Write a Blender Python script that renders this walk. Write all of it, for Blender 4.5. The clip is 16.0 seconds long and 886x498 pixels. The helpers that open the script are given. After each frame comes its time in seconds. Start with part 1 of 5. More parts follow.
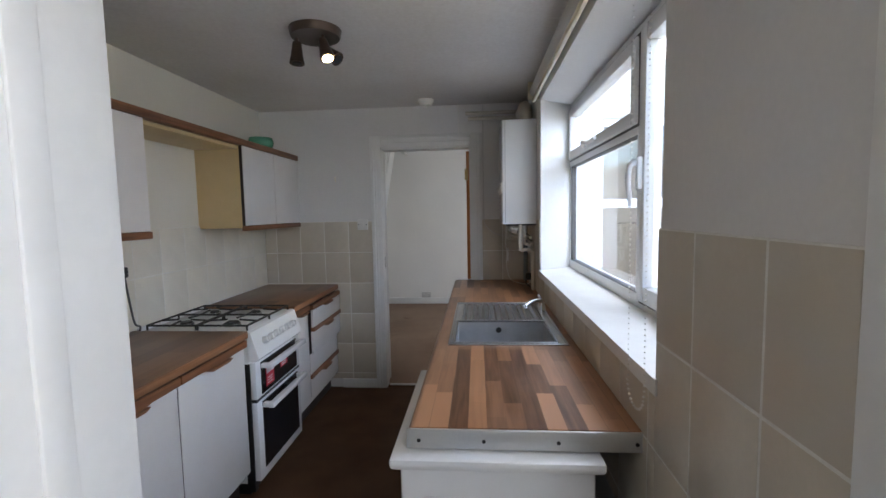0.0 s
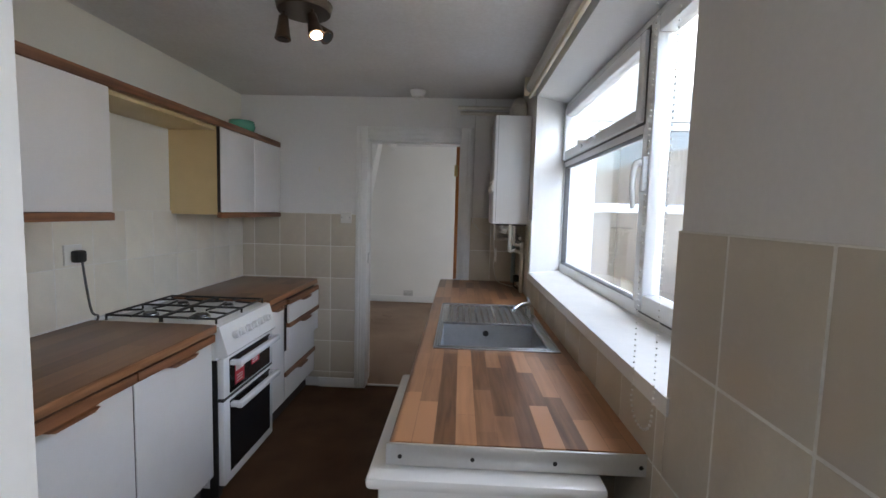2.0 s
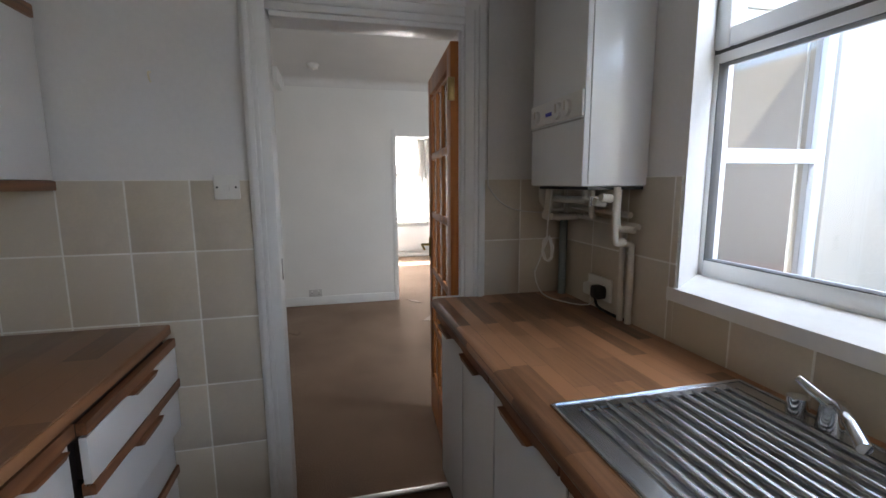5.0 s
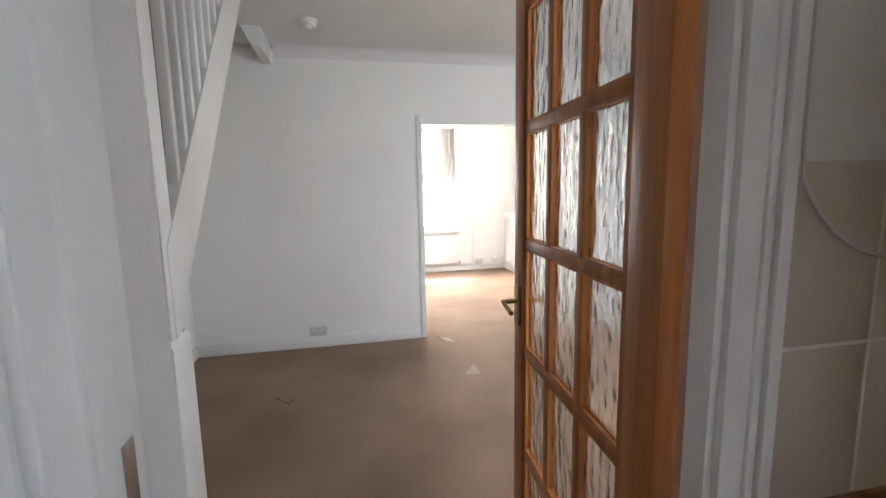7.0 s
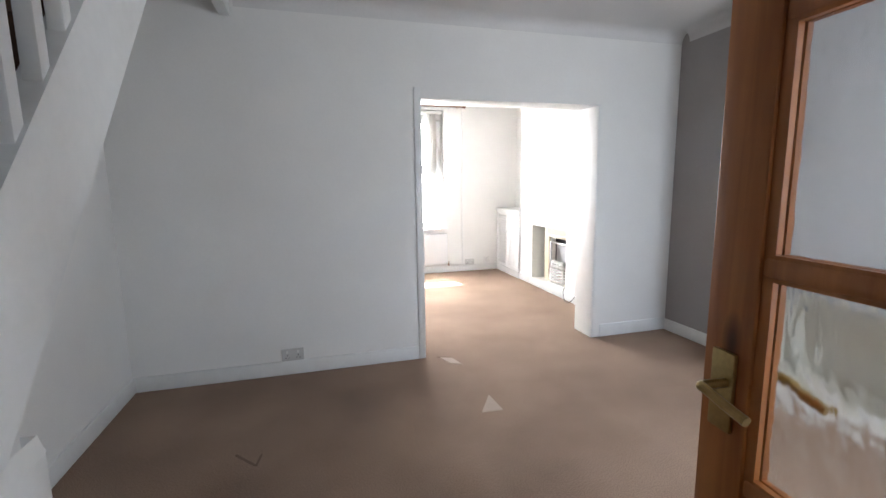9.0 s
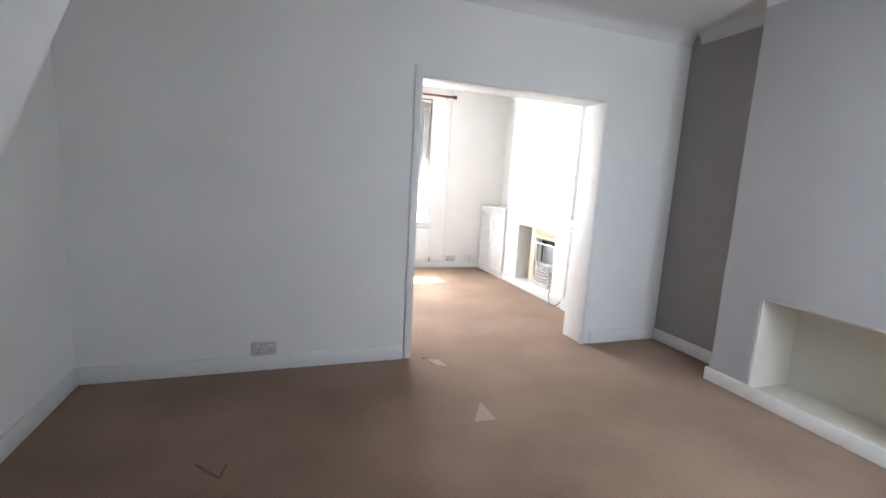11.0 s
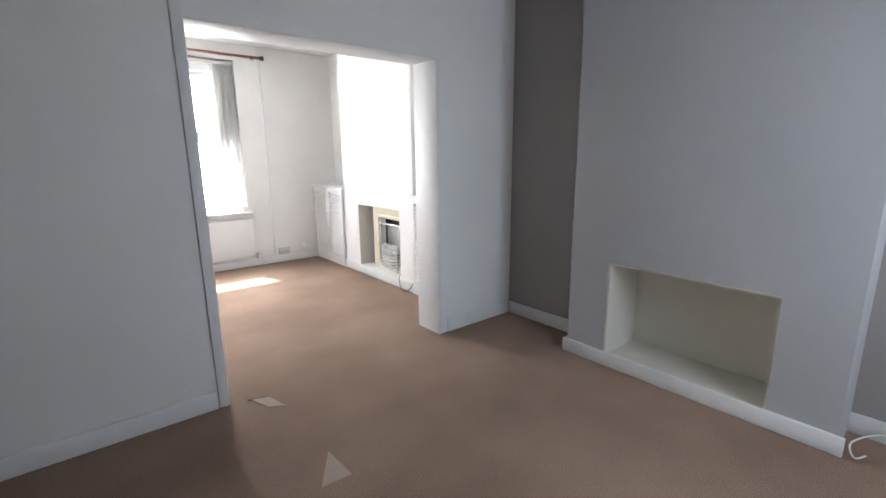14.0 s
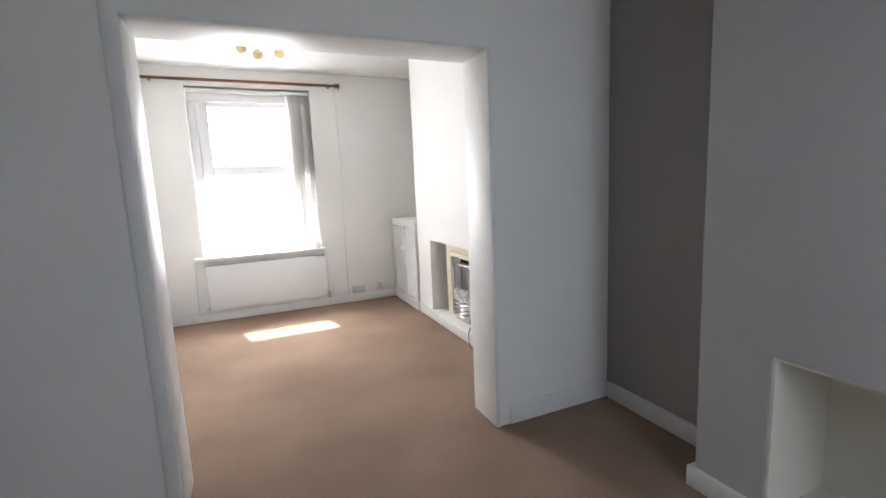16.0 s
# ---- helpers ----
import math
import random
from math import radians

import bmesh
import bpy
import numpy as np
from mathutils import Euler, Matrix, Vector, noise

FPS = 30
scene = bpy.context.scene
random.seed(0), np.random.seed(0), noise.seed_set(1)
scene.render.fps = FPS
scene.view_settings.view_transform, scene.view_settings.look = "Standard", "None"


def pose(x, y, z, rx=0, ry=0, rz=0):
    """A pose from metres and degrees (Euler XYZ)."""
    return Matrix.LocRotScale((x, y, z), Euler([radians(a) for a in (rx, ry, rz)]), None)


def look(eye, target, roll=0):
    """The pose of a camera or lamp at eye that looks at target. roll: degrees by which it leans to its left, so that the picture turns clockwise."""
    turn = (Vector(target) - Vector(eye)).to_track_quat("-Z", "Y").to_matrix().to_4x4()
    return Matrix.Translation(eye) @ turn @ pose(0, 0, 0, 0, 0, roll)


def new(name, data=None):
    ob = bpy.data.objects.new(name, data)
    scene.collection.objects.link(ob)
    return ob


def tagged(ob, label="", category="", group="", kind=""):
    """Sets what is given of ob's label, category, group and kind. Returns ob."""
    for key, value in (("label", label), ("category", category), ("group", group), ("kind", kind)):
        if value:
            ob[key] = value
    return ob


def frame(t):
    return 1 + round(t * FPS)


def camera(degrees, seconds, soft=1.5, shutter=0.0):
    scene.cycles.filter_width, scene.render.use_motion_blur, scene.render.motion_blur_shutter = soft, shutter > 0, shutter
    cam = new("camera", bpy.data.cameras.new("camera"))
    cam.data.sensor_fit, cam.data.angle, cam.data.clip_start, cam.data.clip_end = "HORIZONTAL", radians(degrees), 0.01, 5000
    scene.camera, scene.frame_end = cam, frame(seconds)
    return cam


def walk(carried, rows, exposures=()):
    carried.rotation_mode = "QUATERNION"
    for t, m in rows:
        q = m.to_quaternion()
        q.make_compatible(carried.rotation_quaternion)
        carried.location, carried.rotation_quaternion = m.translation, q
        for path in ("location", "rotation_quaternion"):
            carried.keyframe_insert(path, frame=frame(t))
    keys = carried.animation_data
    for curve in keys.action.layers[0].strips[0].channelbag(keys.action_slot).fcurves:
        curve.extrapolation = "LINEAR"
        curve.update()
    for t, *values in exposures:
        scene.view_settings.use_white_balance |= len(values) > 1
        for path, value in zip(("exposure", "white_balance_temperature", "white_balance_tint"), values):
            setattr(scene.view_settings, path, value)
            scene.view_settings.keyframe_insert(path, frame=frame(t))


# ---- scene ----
cam = camera(90.4, 16.0)
PATH = [
    (0, (-0.02, 0.217, 1.45), (-0.176, 2.204, 1.285), -1.1),
    (0.5, (-0.02, 0.221, 1.448), (-0.071, 2.215, 1.294), -1.1),
    (1, (-0.041, 0.23, 1.447), (-0.073, 2.224, 1.296), 0.3),
    (1.5, (-0.052, 0.249, 1.434), (-0.092, 2.242, 1.279), 0.9),
    (2, (-0.053, 0.331, 1.43), (-0.13, 2.322, 1.262), 1.6),
    (2.5, (-0.112, 0.549, 1.444), (-0.239, 2.538, 1.271), 1.1),
    (3, (-0.144, 0.797, 1.433), (-0.29, 2.785, 1.266), 0.9),
    (5.5, (-0.613, 2.343, 1.369), (-0.084, 4.247, 1.061), -0.4),
    (6, (-0.614, 2.665, 1.388), (-0.124, 4.584, 1.111), -1.2),
    (6.5, (-0.543, 2.983, 1.364), (-0.096, 4.914, 1.095), -0.9),
    (7, (-0.529, 3.282, 1.364), (-0.123, 5.22, 1.088), -1.1),
    (7.5, (-0.576, 3.573, 1.363), (-0.146, 5.505, 1.079), -1.5),
    (8, (-0.599, 3.747, 1.336), (-0.098, 5.662, 1.05), -1.5),
    (8.5, (-0.597, 3.894, 1.327), (-0.081, 5.804, 1.038), -1.2),
    (11, (-0.698, 4.277, 1.256), (-0.038, 6.14, 0.951), 3.3),
    (11.5, (-0.698, 4.349, 1.259), (0.021, 6.19, 0.949), 3.6),
    (12, (-0.722, 4.416, 1.27), (0.036, 6.233, 0.918), 3.5),
    (12.5, (-0.745, 4.473, 1.281), (0.169, 6.209, 0.892), 2.1),
    (13, (-0.711, 4.524, 1.291), (0.431, 6.109, 0.866), 0.6),
    (13.5, (-0.55, 4.634, 1.291), (0.655, 6.173, 0.867), -0.2),
    (14, (-0.344, 4.753, 1.299), (0.891, 6.27, 0.882), -0.6),
    (14.5, (-0.165, 4.943, 1.291), (1.117, 6.422, 0.88), -1.1),
    (15, (0.006, 5.107, 1.286), (1.272, 6.6, 0.874), -1.6),
    (15.5, (0.252, 5.189, 1.285), (1.257, 6.878, 0.912), -2.3),
    (16, (0.468, 5.242, 1.281), (1.253, 7.06, 1.0), -2.5),
]
EXPOSURES = [(0, 3.5, 6350, 10), (2, 3.5, 6450, 10), (2.5, 3.5, 6500, 10), (3, 3.0, 6100, 10), (5.4, 3.75, 6600, 10), (6, 4.35, 6700, 10),
             (6.6, 4.3, 6500, 10), (7.0, 4.0, 6500, 10), (7.5, 3.85, 6700, 10), (8.5, 3.75, 6150, 10), (11, 3.6, 6000, 10), (12.5, 3.4, 6000, 10), (14, 3.0, 5950, 10), (16, 2.7, 6100, 10)]
walk(cam, [(t, look(eye, aim, lean)) for t, eye, aim, lean in PATH], EXPOSURES)

# ---- light ----
world = bpy.data.worlds.new("daylight")
scene.world = world
world.use_nodes = True
wn = world.node_tree
sky = wn.nodes.new("ShaderNodeTexSky")
sky.sky_type, sky.sun_disc = "NISHITA", False
SUN = Vector((-0.28, 1.0, 1.25)).normalized()          # towards the sun, beyond the front window
sky.sun_elevation = math.asin(SUN.z)
sky.sun_rotation = math.atan2(SUN.x, SUN.y)
wn.links.new(sky.outputs[0], wn.nodes["Background"].inputs[0])
wn.nodes["Background"].inputs[1].default_value = 0.15
sun = new("sun", bpy.data.lights.new("sun", "SUN"))
sun.data.energy, sun.data.angle, sun.data.color = 4.0, radians(0.5), (1.0, 0.95, 0.88)
sun.matrix_world = look((0, 12, 12), Vector((0, 12, 12)) - SUN)


def window_light(name, eye, target, w, h, watts, col):
    """An area lamp that stands in for the sky's light at a window."""
    ob = new(name, bpy.data.lights.new(name, "AREA"))
    ob.data.shape, ob.data.size, ob.data.size_y, ob.data.energy, ob.data.color = "RECTANGLE", w, h, watts, col
    ob.matrix_world = look(eye, target)


window_light("daylight_rear_window", (1.385, 3.86, 1.39), (1.385, 5.0, 1.35), 0.72, 1.38, 2.3, (0.92, 0.97, 1.0))
window_light("daylight_lobby_window", (0.535, -0.35, 1.5), (-0.6, 0.1, 1.35), 1.1, 1.1, 1.05, (1.0, 0.97, 0.94))
window_light("daylight_front_window", (0.575, 10.50, 1.51), (0.575, 9.0, 1.31), 1.17, 1.69, 12.5, (1.0, 0.97, 0.93))
# fill lamp added outside, above the window head, to brighten the kitchen
window_light("fill_kitchen_window", (1.12, 2.2, 2.5), (0.0, 2.2, 1.35), 2.1, 0.8, 2.8, (0.95, 0.98, 1.0))


# ---- materials ----
def material(name, col, rough=0.6, metal=0.0, vary=0.12, scale=6.0, bump=0.1, fine=120.0, col2=None, trans=0.0, emit=0.0, rnd=0.0, spec=0.5, finew=0.35):
    m = bpy.data.materials.new(name)
    m.use_nodes = True
    nt = m.node_tree
    b = nt.nodes["Principled BSDF"]
    b.inputs["Roughness"].default_value, b.inputs["Metallic"].default_value = rough, metal
    b.inputs["Transmission Weight"].default_value = trans
    b.inputs["Specular IOR Level"].default_value = spec
    tc = nt.nodes.new("ShaderNodeTexCoord")
    n1 = nt.nodes.new("ShaderNodeTexNoise")
    n1.inputs["Scale"].default_value, n1.inputs["Detail"].default_value = scale, 6
    n2 = nt.nodes.new("ShaderNodeTexNoise")
    n2.inputs["Scale"].default_value, n2.inputs["Detail"].default_value = fine, 3
    nt.links.new(tc.outputs["Object"], n1.inputs["Vector"])
    nt.links.new(tc.outputs["Object"], n2.inputs["Vector"])
    mix = nt.nodes.new("ShaderNodeMix")
    mix.data_type = "RGBA"
    c2 = col2 or [c * (1 - vary) for c in col]
    mix.inputs[6].default_value, mix.inputs[7].default_value = (*col, 1), (*c2, 1)
    ramp = nt.nodes.new("ShaderNodeMapRange")
    ramp.inputs[1].default_value, ramp.inputs[2].default_value = 0.35, 0.7
    add = nt.nodes.new("ShaderNodeMath")
    add.operation = "MULTIPLY_ADD"
    add.inputs[1].default_value = finew
    nt.links.new(n2.outputs[0], add.inputs[0])
    sub = nt.nodes.new("ShaderNodeMath")
    sub.operation = "MULTIPLY"
    sub.inputs[1].default_value = 1.05 - finew
    nt.links.new(n1.outputs[0], sub.inputs[0])
    nt.links.new(sub.outputs[0], add.inputs[2])
    last = add.outputs[0]
    if rnd:
        oi = nt.nodes.new("ShaderNodeObjectInfo")
        ra = nt.nodes.new("ShaderNodeMath")
        ra.operation = "MULTIPLY_ADD"
        ra.inputs[1].default_value = rnd
        nt.links.new(oi.outputs["Random"], ra.inputs[0])
        nt.links.new(last, ra.inputs[2])
        last = ra.outputs[0]
    nt.links.new(last, ramp.inputs[0])
    nt.links.new(ramp.outputs[0], mix.inputs[0])
    nt.links.new(mix.outputs[2], b.inputs["Base Color"])
    if bump:
        bp = nt.nodes.new("ShaderNodeBump")
        bp.inputs["Strength"].default_value, bp.inputs["Distance"].default_value = bump, 0.004
        nt.links.new(add.outputs[0], bp.inputs["Height"])
        nt.links.new(bp.outputs[0], b.inputs["Normal"])
    if emit:
        b.inputs["Emission Color"].default_value = (1.0, 0.75, 0.42, 1)
        b.inputs["Emission Strength"].default_value = emit
    return m


def wood(name, col, col2, stretch=(22, 22, 1.2), rough=0.45, bump=0.08, knots=False):
    """Long grain along the axis whose stretch is smallest."""
    m = material(name, col, rough, 0, bump=bump)
    nt = m.node_tree
    b = nt.nodes["Principled BSDF"]
    tc = nt.nodes.new("ShaderNodeTexCoord")
    mp = nt.nodes.new("ShaderNodeMapping")
    mp.inputs["Scale"].default_value = stretch
    no = nt.nodes.new("ShaderNodeTexNoise")
    no.inputs["Scale"].default_value, no.inputs["Detail"].default_value = 1.6, 8
    no.inputs["Distortion"].default_value = 0.6
    nt.links.new(tc.outputs["Object"], mp.inputs[0])
    nt.links.new(mp.outputs[0], no.inputs["Vector"])
    rp = nt.nodes.new("ShaderNodeValToRGB")
    rp.color_ramp.elements[0].position, rp.color_ramp.elements[0].color = 0.3, (*col2, 1)
    rp.color_ramp.elements[1].position, rp.color_ramp.elements[1].color = 0.62, (*col, 1)
    nt.links.new(no.outputs[0], rp.inputs[0])
    out = rp.outputs[0]
    if knots:
        vo = nt.nodes.new("ShaderNodeTexVoronoi")
        vo.inputs["Scale"].default_value = 1.0
        m2 = nt.nodes.new("ShaderNodeMapping")
        m2.inputs["Scale"].default_value = (7, 7, 2.6)
        nt.links.new(tc.outputs["Object"], m2.inputs[0])
        nt.links.new(m2.outputs[0], vo.inputs["Vector"])
        kr = nt.nodes.new("ShaderNodeMapRange")
        kr.inputs[1].default_value, kr.inputs[2].default_value = 0.10, 0.17
        nt.links.new(vo.outputs["Distance"], kr.inputs[0])
        mx = nt.nodes.new("ShaderNodeMix")
        mx.data_type = "RGBA"
        mx.inputs[6].default_value = (0.05, 0.018, 0.008, 1)
        nt.links.new(kr.outputs[0], mx.inputs[0])
        nt.links.new(out, mx.inputs[7])
        out = mx.outputs[2]
    nt.links.new(out, b.inputs["Base Color"])
    return m


def stave_laminate(name, light, dark, width=0.05, length=0.36):
    """Block-board laminate: staves along y, each of its own tone, with grain."""
    m = material(name, light, 0.32, 0, bump=0.02)
    nt = m.node_tree
    b = nt.nodes["Principled BSDF"]
    tc = nt.nodes.new("ShaderNodeTexCoord")
    mp = nt.nodes.new("ShaderNodeMapping")
    mp.inputs["Rotation"].default_value = (0, 0, radians(90))
    nt.links.new(tc.outputs["Object"], mp.inputs[0])
    br = nt.nodes.new("ShaderNodeTexBrick")
    br.inputs["Scale"].default_value = 1.0
    br.inputs["Mortar Size"].default_value = 0.0006
    br.inputs["Brick Width"].default_value, br.inputs["Row Height"].default_value = length, width
    br.inputs["Color1"].default_value, br.inputs["Color2"].default_value = (0, 0, 0, 1), (1, 1, 1, 1)
    br.inputs["Mortar"].default_value = (0.2, 0.2, 0.2, 1)
    br.offset, br.offset_frequency, br.squash, br.squash_frequency = 0.37, 2, 0.7, 3
    nt.links.new(mp.outputs[0], br.inputs["Vector"])
    gm = nt.nodes.new("ShaderNodeMapping")
    gm.inputs["Scale"].default_value = (40, 2.5, 40)
    gn = nt.nodes.new("ShaderNodeTexNoise")
    gn.inputs["Scale"].default_value, gn.inputs["Detail"].default_value = 1.5, 7
    gn.inputs["Distortion"].default_value = 0.8
    nt.links.new(tc.outputs["Object"], gm.inputs[0])
    nt.links.new(gm.outputs[0], gn.inputs["Vector"])
    ad = nt.nodes.new("ShaderNodeMath")
    ad.operation = "MULTIPLY_ADD"
    ad.inputs[1].default_value = 0.75
    nt.links.new(br.outputs["Color"], ad.inputs[0])
    gs = nt.nodes.new("ShaderNodeMath")
    gs.operation = "MULTIPLY"
    gs.inputs[1].default_value = 0.55
    nt.links.new(gn.outputs[0], gs.inputs[0])
    nt.links.new(gs.outputs[0], ad.inputs[2])
    rp = nt.nodes.new("ShaderNodeValToRGB")
    e = rp.color_ramp.elements
    e[0].position, e[0].color = 0.18, (*dark, 1)
    e[1].position, e[1].color = 0.9, (*light, 1)
    nt.links.new(ad.outputs[0], rp.inputs[0])
    nt.links.new(rp.outputs[0], b.inputs["Base Color"])
    return m


def glass(name, rough=0.0, wavy=0.0, tint=(1, 1, 1)):
    m = bpy.data.materials.new(name)
    m.use_nodes = True
    nt = m.node_tree
    b = nt.nodes["Principled BSDF"]
    b.inputs["Base Color"].default_value = (*tint, 1)
    b.inputs["Roughness"].default_value, b.inputs["Transmission Weight"].default_value, b.inputs["IOR"].default_value = rough, 1.0, 1.45
    if wavy:
        tc = nt.nodes.new("ShaderNodeTexCoord")
        mp = nt.nodes.new("ShaderNodeMapping")
        mp.inputs["Scale"].default_value = (1, 1, 0.5)
        v = nt.nodes.new("ShaderNodeTexVoronoi")
        v.inputs["Scale"].default_value = 42
        v.feature = "SMOOTH_F1"
        n = nt.nodes.new("ShaderNodeTexNoise")
        n.inputs["Scale"].default_value = 30
        ad = nt.nodes.new("ShaderNodeMath")
        nt.links.new(tc.outputs["Object"], mp.inputs[0])
        nt.links.new(mp.outputs[0], v.inputs["Vector"])
        nt.links.new(mp.outputs[0], n.inputs["Vector"])
        nt.links.new(v.outputs["Distance"], ad.inputs[0])
        nt.links.new(n.outputs[0], ad.inputs[1])
        bp = nt.nodes.new("ShaderNodeBump")
        bp.inputs["Strength"].default_value, bp.inputs["Distance"].default_value = wavy, 0.006
        nt.links.new(ad.outputs[0], bp.inputs["Height"])
        nt.links.new(bp.outputs[0], b.inputs["Normal"])
    return m


M_WALL = material("white_emulsion", (0.83, 0.82, 0.80), 0.75, vary=0.06, scale=2.2, bump=0.12, fine=90)
M_CREAMW = material("cream_emulsion", (0.74, 0.71, 0.63), 0.75, vary=0.07, scale=2.5, bump=0.12, fine=90)
M_KWALL = material("kitchen_emulsion", (0.74, 0.73, 0.72), 0.75, vary=0.08, scale=2.0, bump=0.18, fine=70)
M_CEIL = material("ceiling_white", (0.72, 0.71, 0.70), 0.85, vary=0.1, scale=1.6, bump=0.2, fine=60)
M_KCEIL = material("stained_ceiling", (0.74, 0.73, 0.72), 0.85, scale=1.3, bump=0.2, fine=60, col2=(0.60, 0.58, 0.56))
M_GREY = material("light_grey_paint", (0.44, 0.44, 0.455), 0.7, vary=0.06, scale=2.0, bump=0.12, fine=80)
M_DGREY = material("mid_grey_paint", (0.36, 0.335, 0.325), 0.7, vary=0.08, scale=2.0, bump=0.12, fine=80)
M_TRIM = material("white_gloss", (0.80, 0.80, 0.79), 0.45, vary=0.07, scale=9, bump=0.06, fine=50)
M_UPVC = material("white_upvc", (0.82, 0.83, 0.84), 0.25, vary=0.04, bump=0.0)
M_SEAM = material("grey_seam", (0.42, 0.42, 0.42), 0.5, bump=0)
M_SEAL = material("grey_seal", (0.10, 0.10, 0.105), 0.6, bump=0)
M_TILE = material("beige_tile", (0.60, 0.535, 0.44), 0.28, vary=0.10, scale=14, bump=0.03, rnd=0.3)
M_TILEC = material("cream_tile", (0.78, 0.74, 0.65), 0.3, vary=0.08, scale=10, bump=0.03, rnd=0.15)
M_GROUT = material("pale_grout", (0.82, 0.80, 0.75), 0.8, vary=0.15, scale=30)
M_CARPET = material("brown_carpet", (0.395, 0.275, 0.200), 0.95, scale=1.4, bump=0.9, fine=190, col2=(0.155, 0.100, 0.070), spec=0.1, finew=0.62)
pile = M_CARPET.node_tree.nodes["Principled BSDF"]
pile.inputs["Sheen Weight"].default_value, pile.inputs["Sheen Roughness"].default_value = 0.15, 0.4
pile.inputs["Sheen Tint"].default_value = (0.95, 0.86, 0.78, 1)
M_KFLOOR = material("dark_brown_cord", (0.10, 0.055, 0.034), 0.9, scale=5, bump=0.6, fine=260, col2=(0.07, 0.035, 0.02), spec=0.15)
M_CREASE = material("carpet_crease", (0.20, 0.135, 0.10), 0.95, scale=20, bump=0.8, fine=260, spec=0.1)
M_WEAR = material("worn_carpet", (0.46, 0.36, 0.29), 0.95, scale=20, bump=0.8, fine=260, spec=0.1)
M_STAIRC = material("dark_stair_carpet", (0.12, 0.075, 0.05), 0.95, scale=6, bump=0.8, fine=240, spec=0.1)
M_WORKR = stave_laminate("walnut_stave_laminate", (0.41, 0.205, 0.104), (0.070, 0.029, 0.014))
M_WORKL = stave_laminate("brown_stave_laminate", (0.23, 0.115, 0.06), (0.10, 0.045, 0.022), 0.09, 0.7)
M_BAND = wood("edging_band_wood", (0.34, 0.16, 0.075), (0.20, 0.085, 0.038), (24, 1.4, 24))
M_RAIL = wood("stained_rail_wood", (0.26, 0.11, 0.05), (0.10, 0.04, 0.018), (24, 1.4, 24))
M_PINE = wood("orange_pine", (0.54, 0.20, 0.05), (0.34, 0.105, 0.025), (16, 16, 1.0), 0.35, knots=True)
M_MELA = material("white_melamine", (0.72, 0.70, 0.69), 0.42, vary=0.05, scale=8, bump=0.0)
M_BEIGE = material("beige_melamine", (0.62, 0.47, 0.25), 0.45, vary=0.08, scale=10, bump=0)
M_DARKE = material("near_black_board", (0.03, 0.02, 0.018), 0.5, bump=0)
M_STEEL = material("brushed_steel", (0.55, 0.56, 0.58), 0.27, 1.0, vary=0.12, scale=20, bump=0.02)
M_BOWL = material("sink_bowl_steel", (0.66, 0.67, 0.69), 0.38, 1.0, vary=0.15, scale=20, bump=0.02)
M_SOCK = material("grey_white_plastic", (0.58, 0.57, 0.56), 0.35, vary=0.05, bump=0)
M_CHROME = material("chrome", (0.78, 0.79, 0.8), 0.08, 1.0, vary=0.03, bump=0)
M_ALU = material("aluminium_strip", (0.62, 0.62, 0.61), 0.42, 0.7, vary=0.1, bump=0.02)
M_ENAM = material("white_enamel", (0.80, 0.81, 0.82), 0.2, vary=0.03, bump=0)
M_BLACKG = material("black_oven_glass", (0.012, 0.012, 0.014), 0.08, bump=0)
M_IRON = material("black_pan_support", (0.02, 0.02, 0.02), 0.5, bump=0.1)
M_RED = material("red_label", (0.55, 0.02, 0.04), 0.4, bump=0)
M_PAPER = material("white_label", (0.8, 0.8, 0.8), 0.5, bump=0)
M_BLUE = material("blue_label", (0.03, 0.04, 0.45), 0.4, bump=0)
M_BRONZE = material("brown_bronze", (0.10, 0.07, 0.05), 0.35, 0.6, vary=0.2, bump=0.03)
M_BULB = material("lit_lamp_face", (1.0, 0.85, 0.6), 0.3, bump=0, emit=25.0)
M_PIPE = material("painted_pipe", (0.66, 0.62, 0.54), 0.4, vary=0.12, scale=20, bump=0.05)
M_GPIPE = material("grey_pipe", (0.22, 0.27, 0.28), 0.4, vary=0.1, bump=0)
M_PLAST = material("white_plastic", (0.76, 0.75, 0.72), 0.35, vary=0.05, bump=0)
M_BLACK = material("black_plastic", (0.015, 0.015, 0.015), 0.4, bump=0)
M_CABLE = material("grey_cable", (0.10, 0.10, 0.10), 0.5, bump=0)
M_BRASS = material("aged_brass", (0.52, 0.38, 0.16), 0.3, 1.0, vary=0.25, scale=30, bump=0.03)
M_GLASS = glass("window_glass")
M_STIP = glass("stippled_glass", 0.12, 0.6, (0.97, 0.98, 0.98))
M_GREEN = material("green_glass", (0.25, 0.75, 0.52), 0.15, vary=0.2, bump=0, trans=0.5)
M_AMBER = material("amber_shade", (0.90, 0.72, 0.40), 0.2, vary=0.3, scale=40, bump=0, trans=0.4)
M_RENDER = material("cream_render", (0.60, 0.54, 0.45), 0.85, vary=0.1, scale=2, bump=0.5, fine=70)
M_YARD = material("cream_masonry_paint", (0.80, 0.73, 0.58), 0.85, vary=0.12, scale=2, bump=0.5, fine=70)
M_CONC = material("concrete", (0.36, 0.35, 0.33), 0.9, vary=0.3, scale=3, bump=0.5, fine=60)
M_LEAF = material("leaves", (0.07, 0.12, 0.035), 0.55, scale=12, bump=0, col2=(0.03, 0.06, 0.02))
M_FLOWER = material("purple_flowers", (0.30, 0.16, 0.38), 0.6, vary=0.3, bump=0)
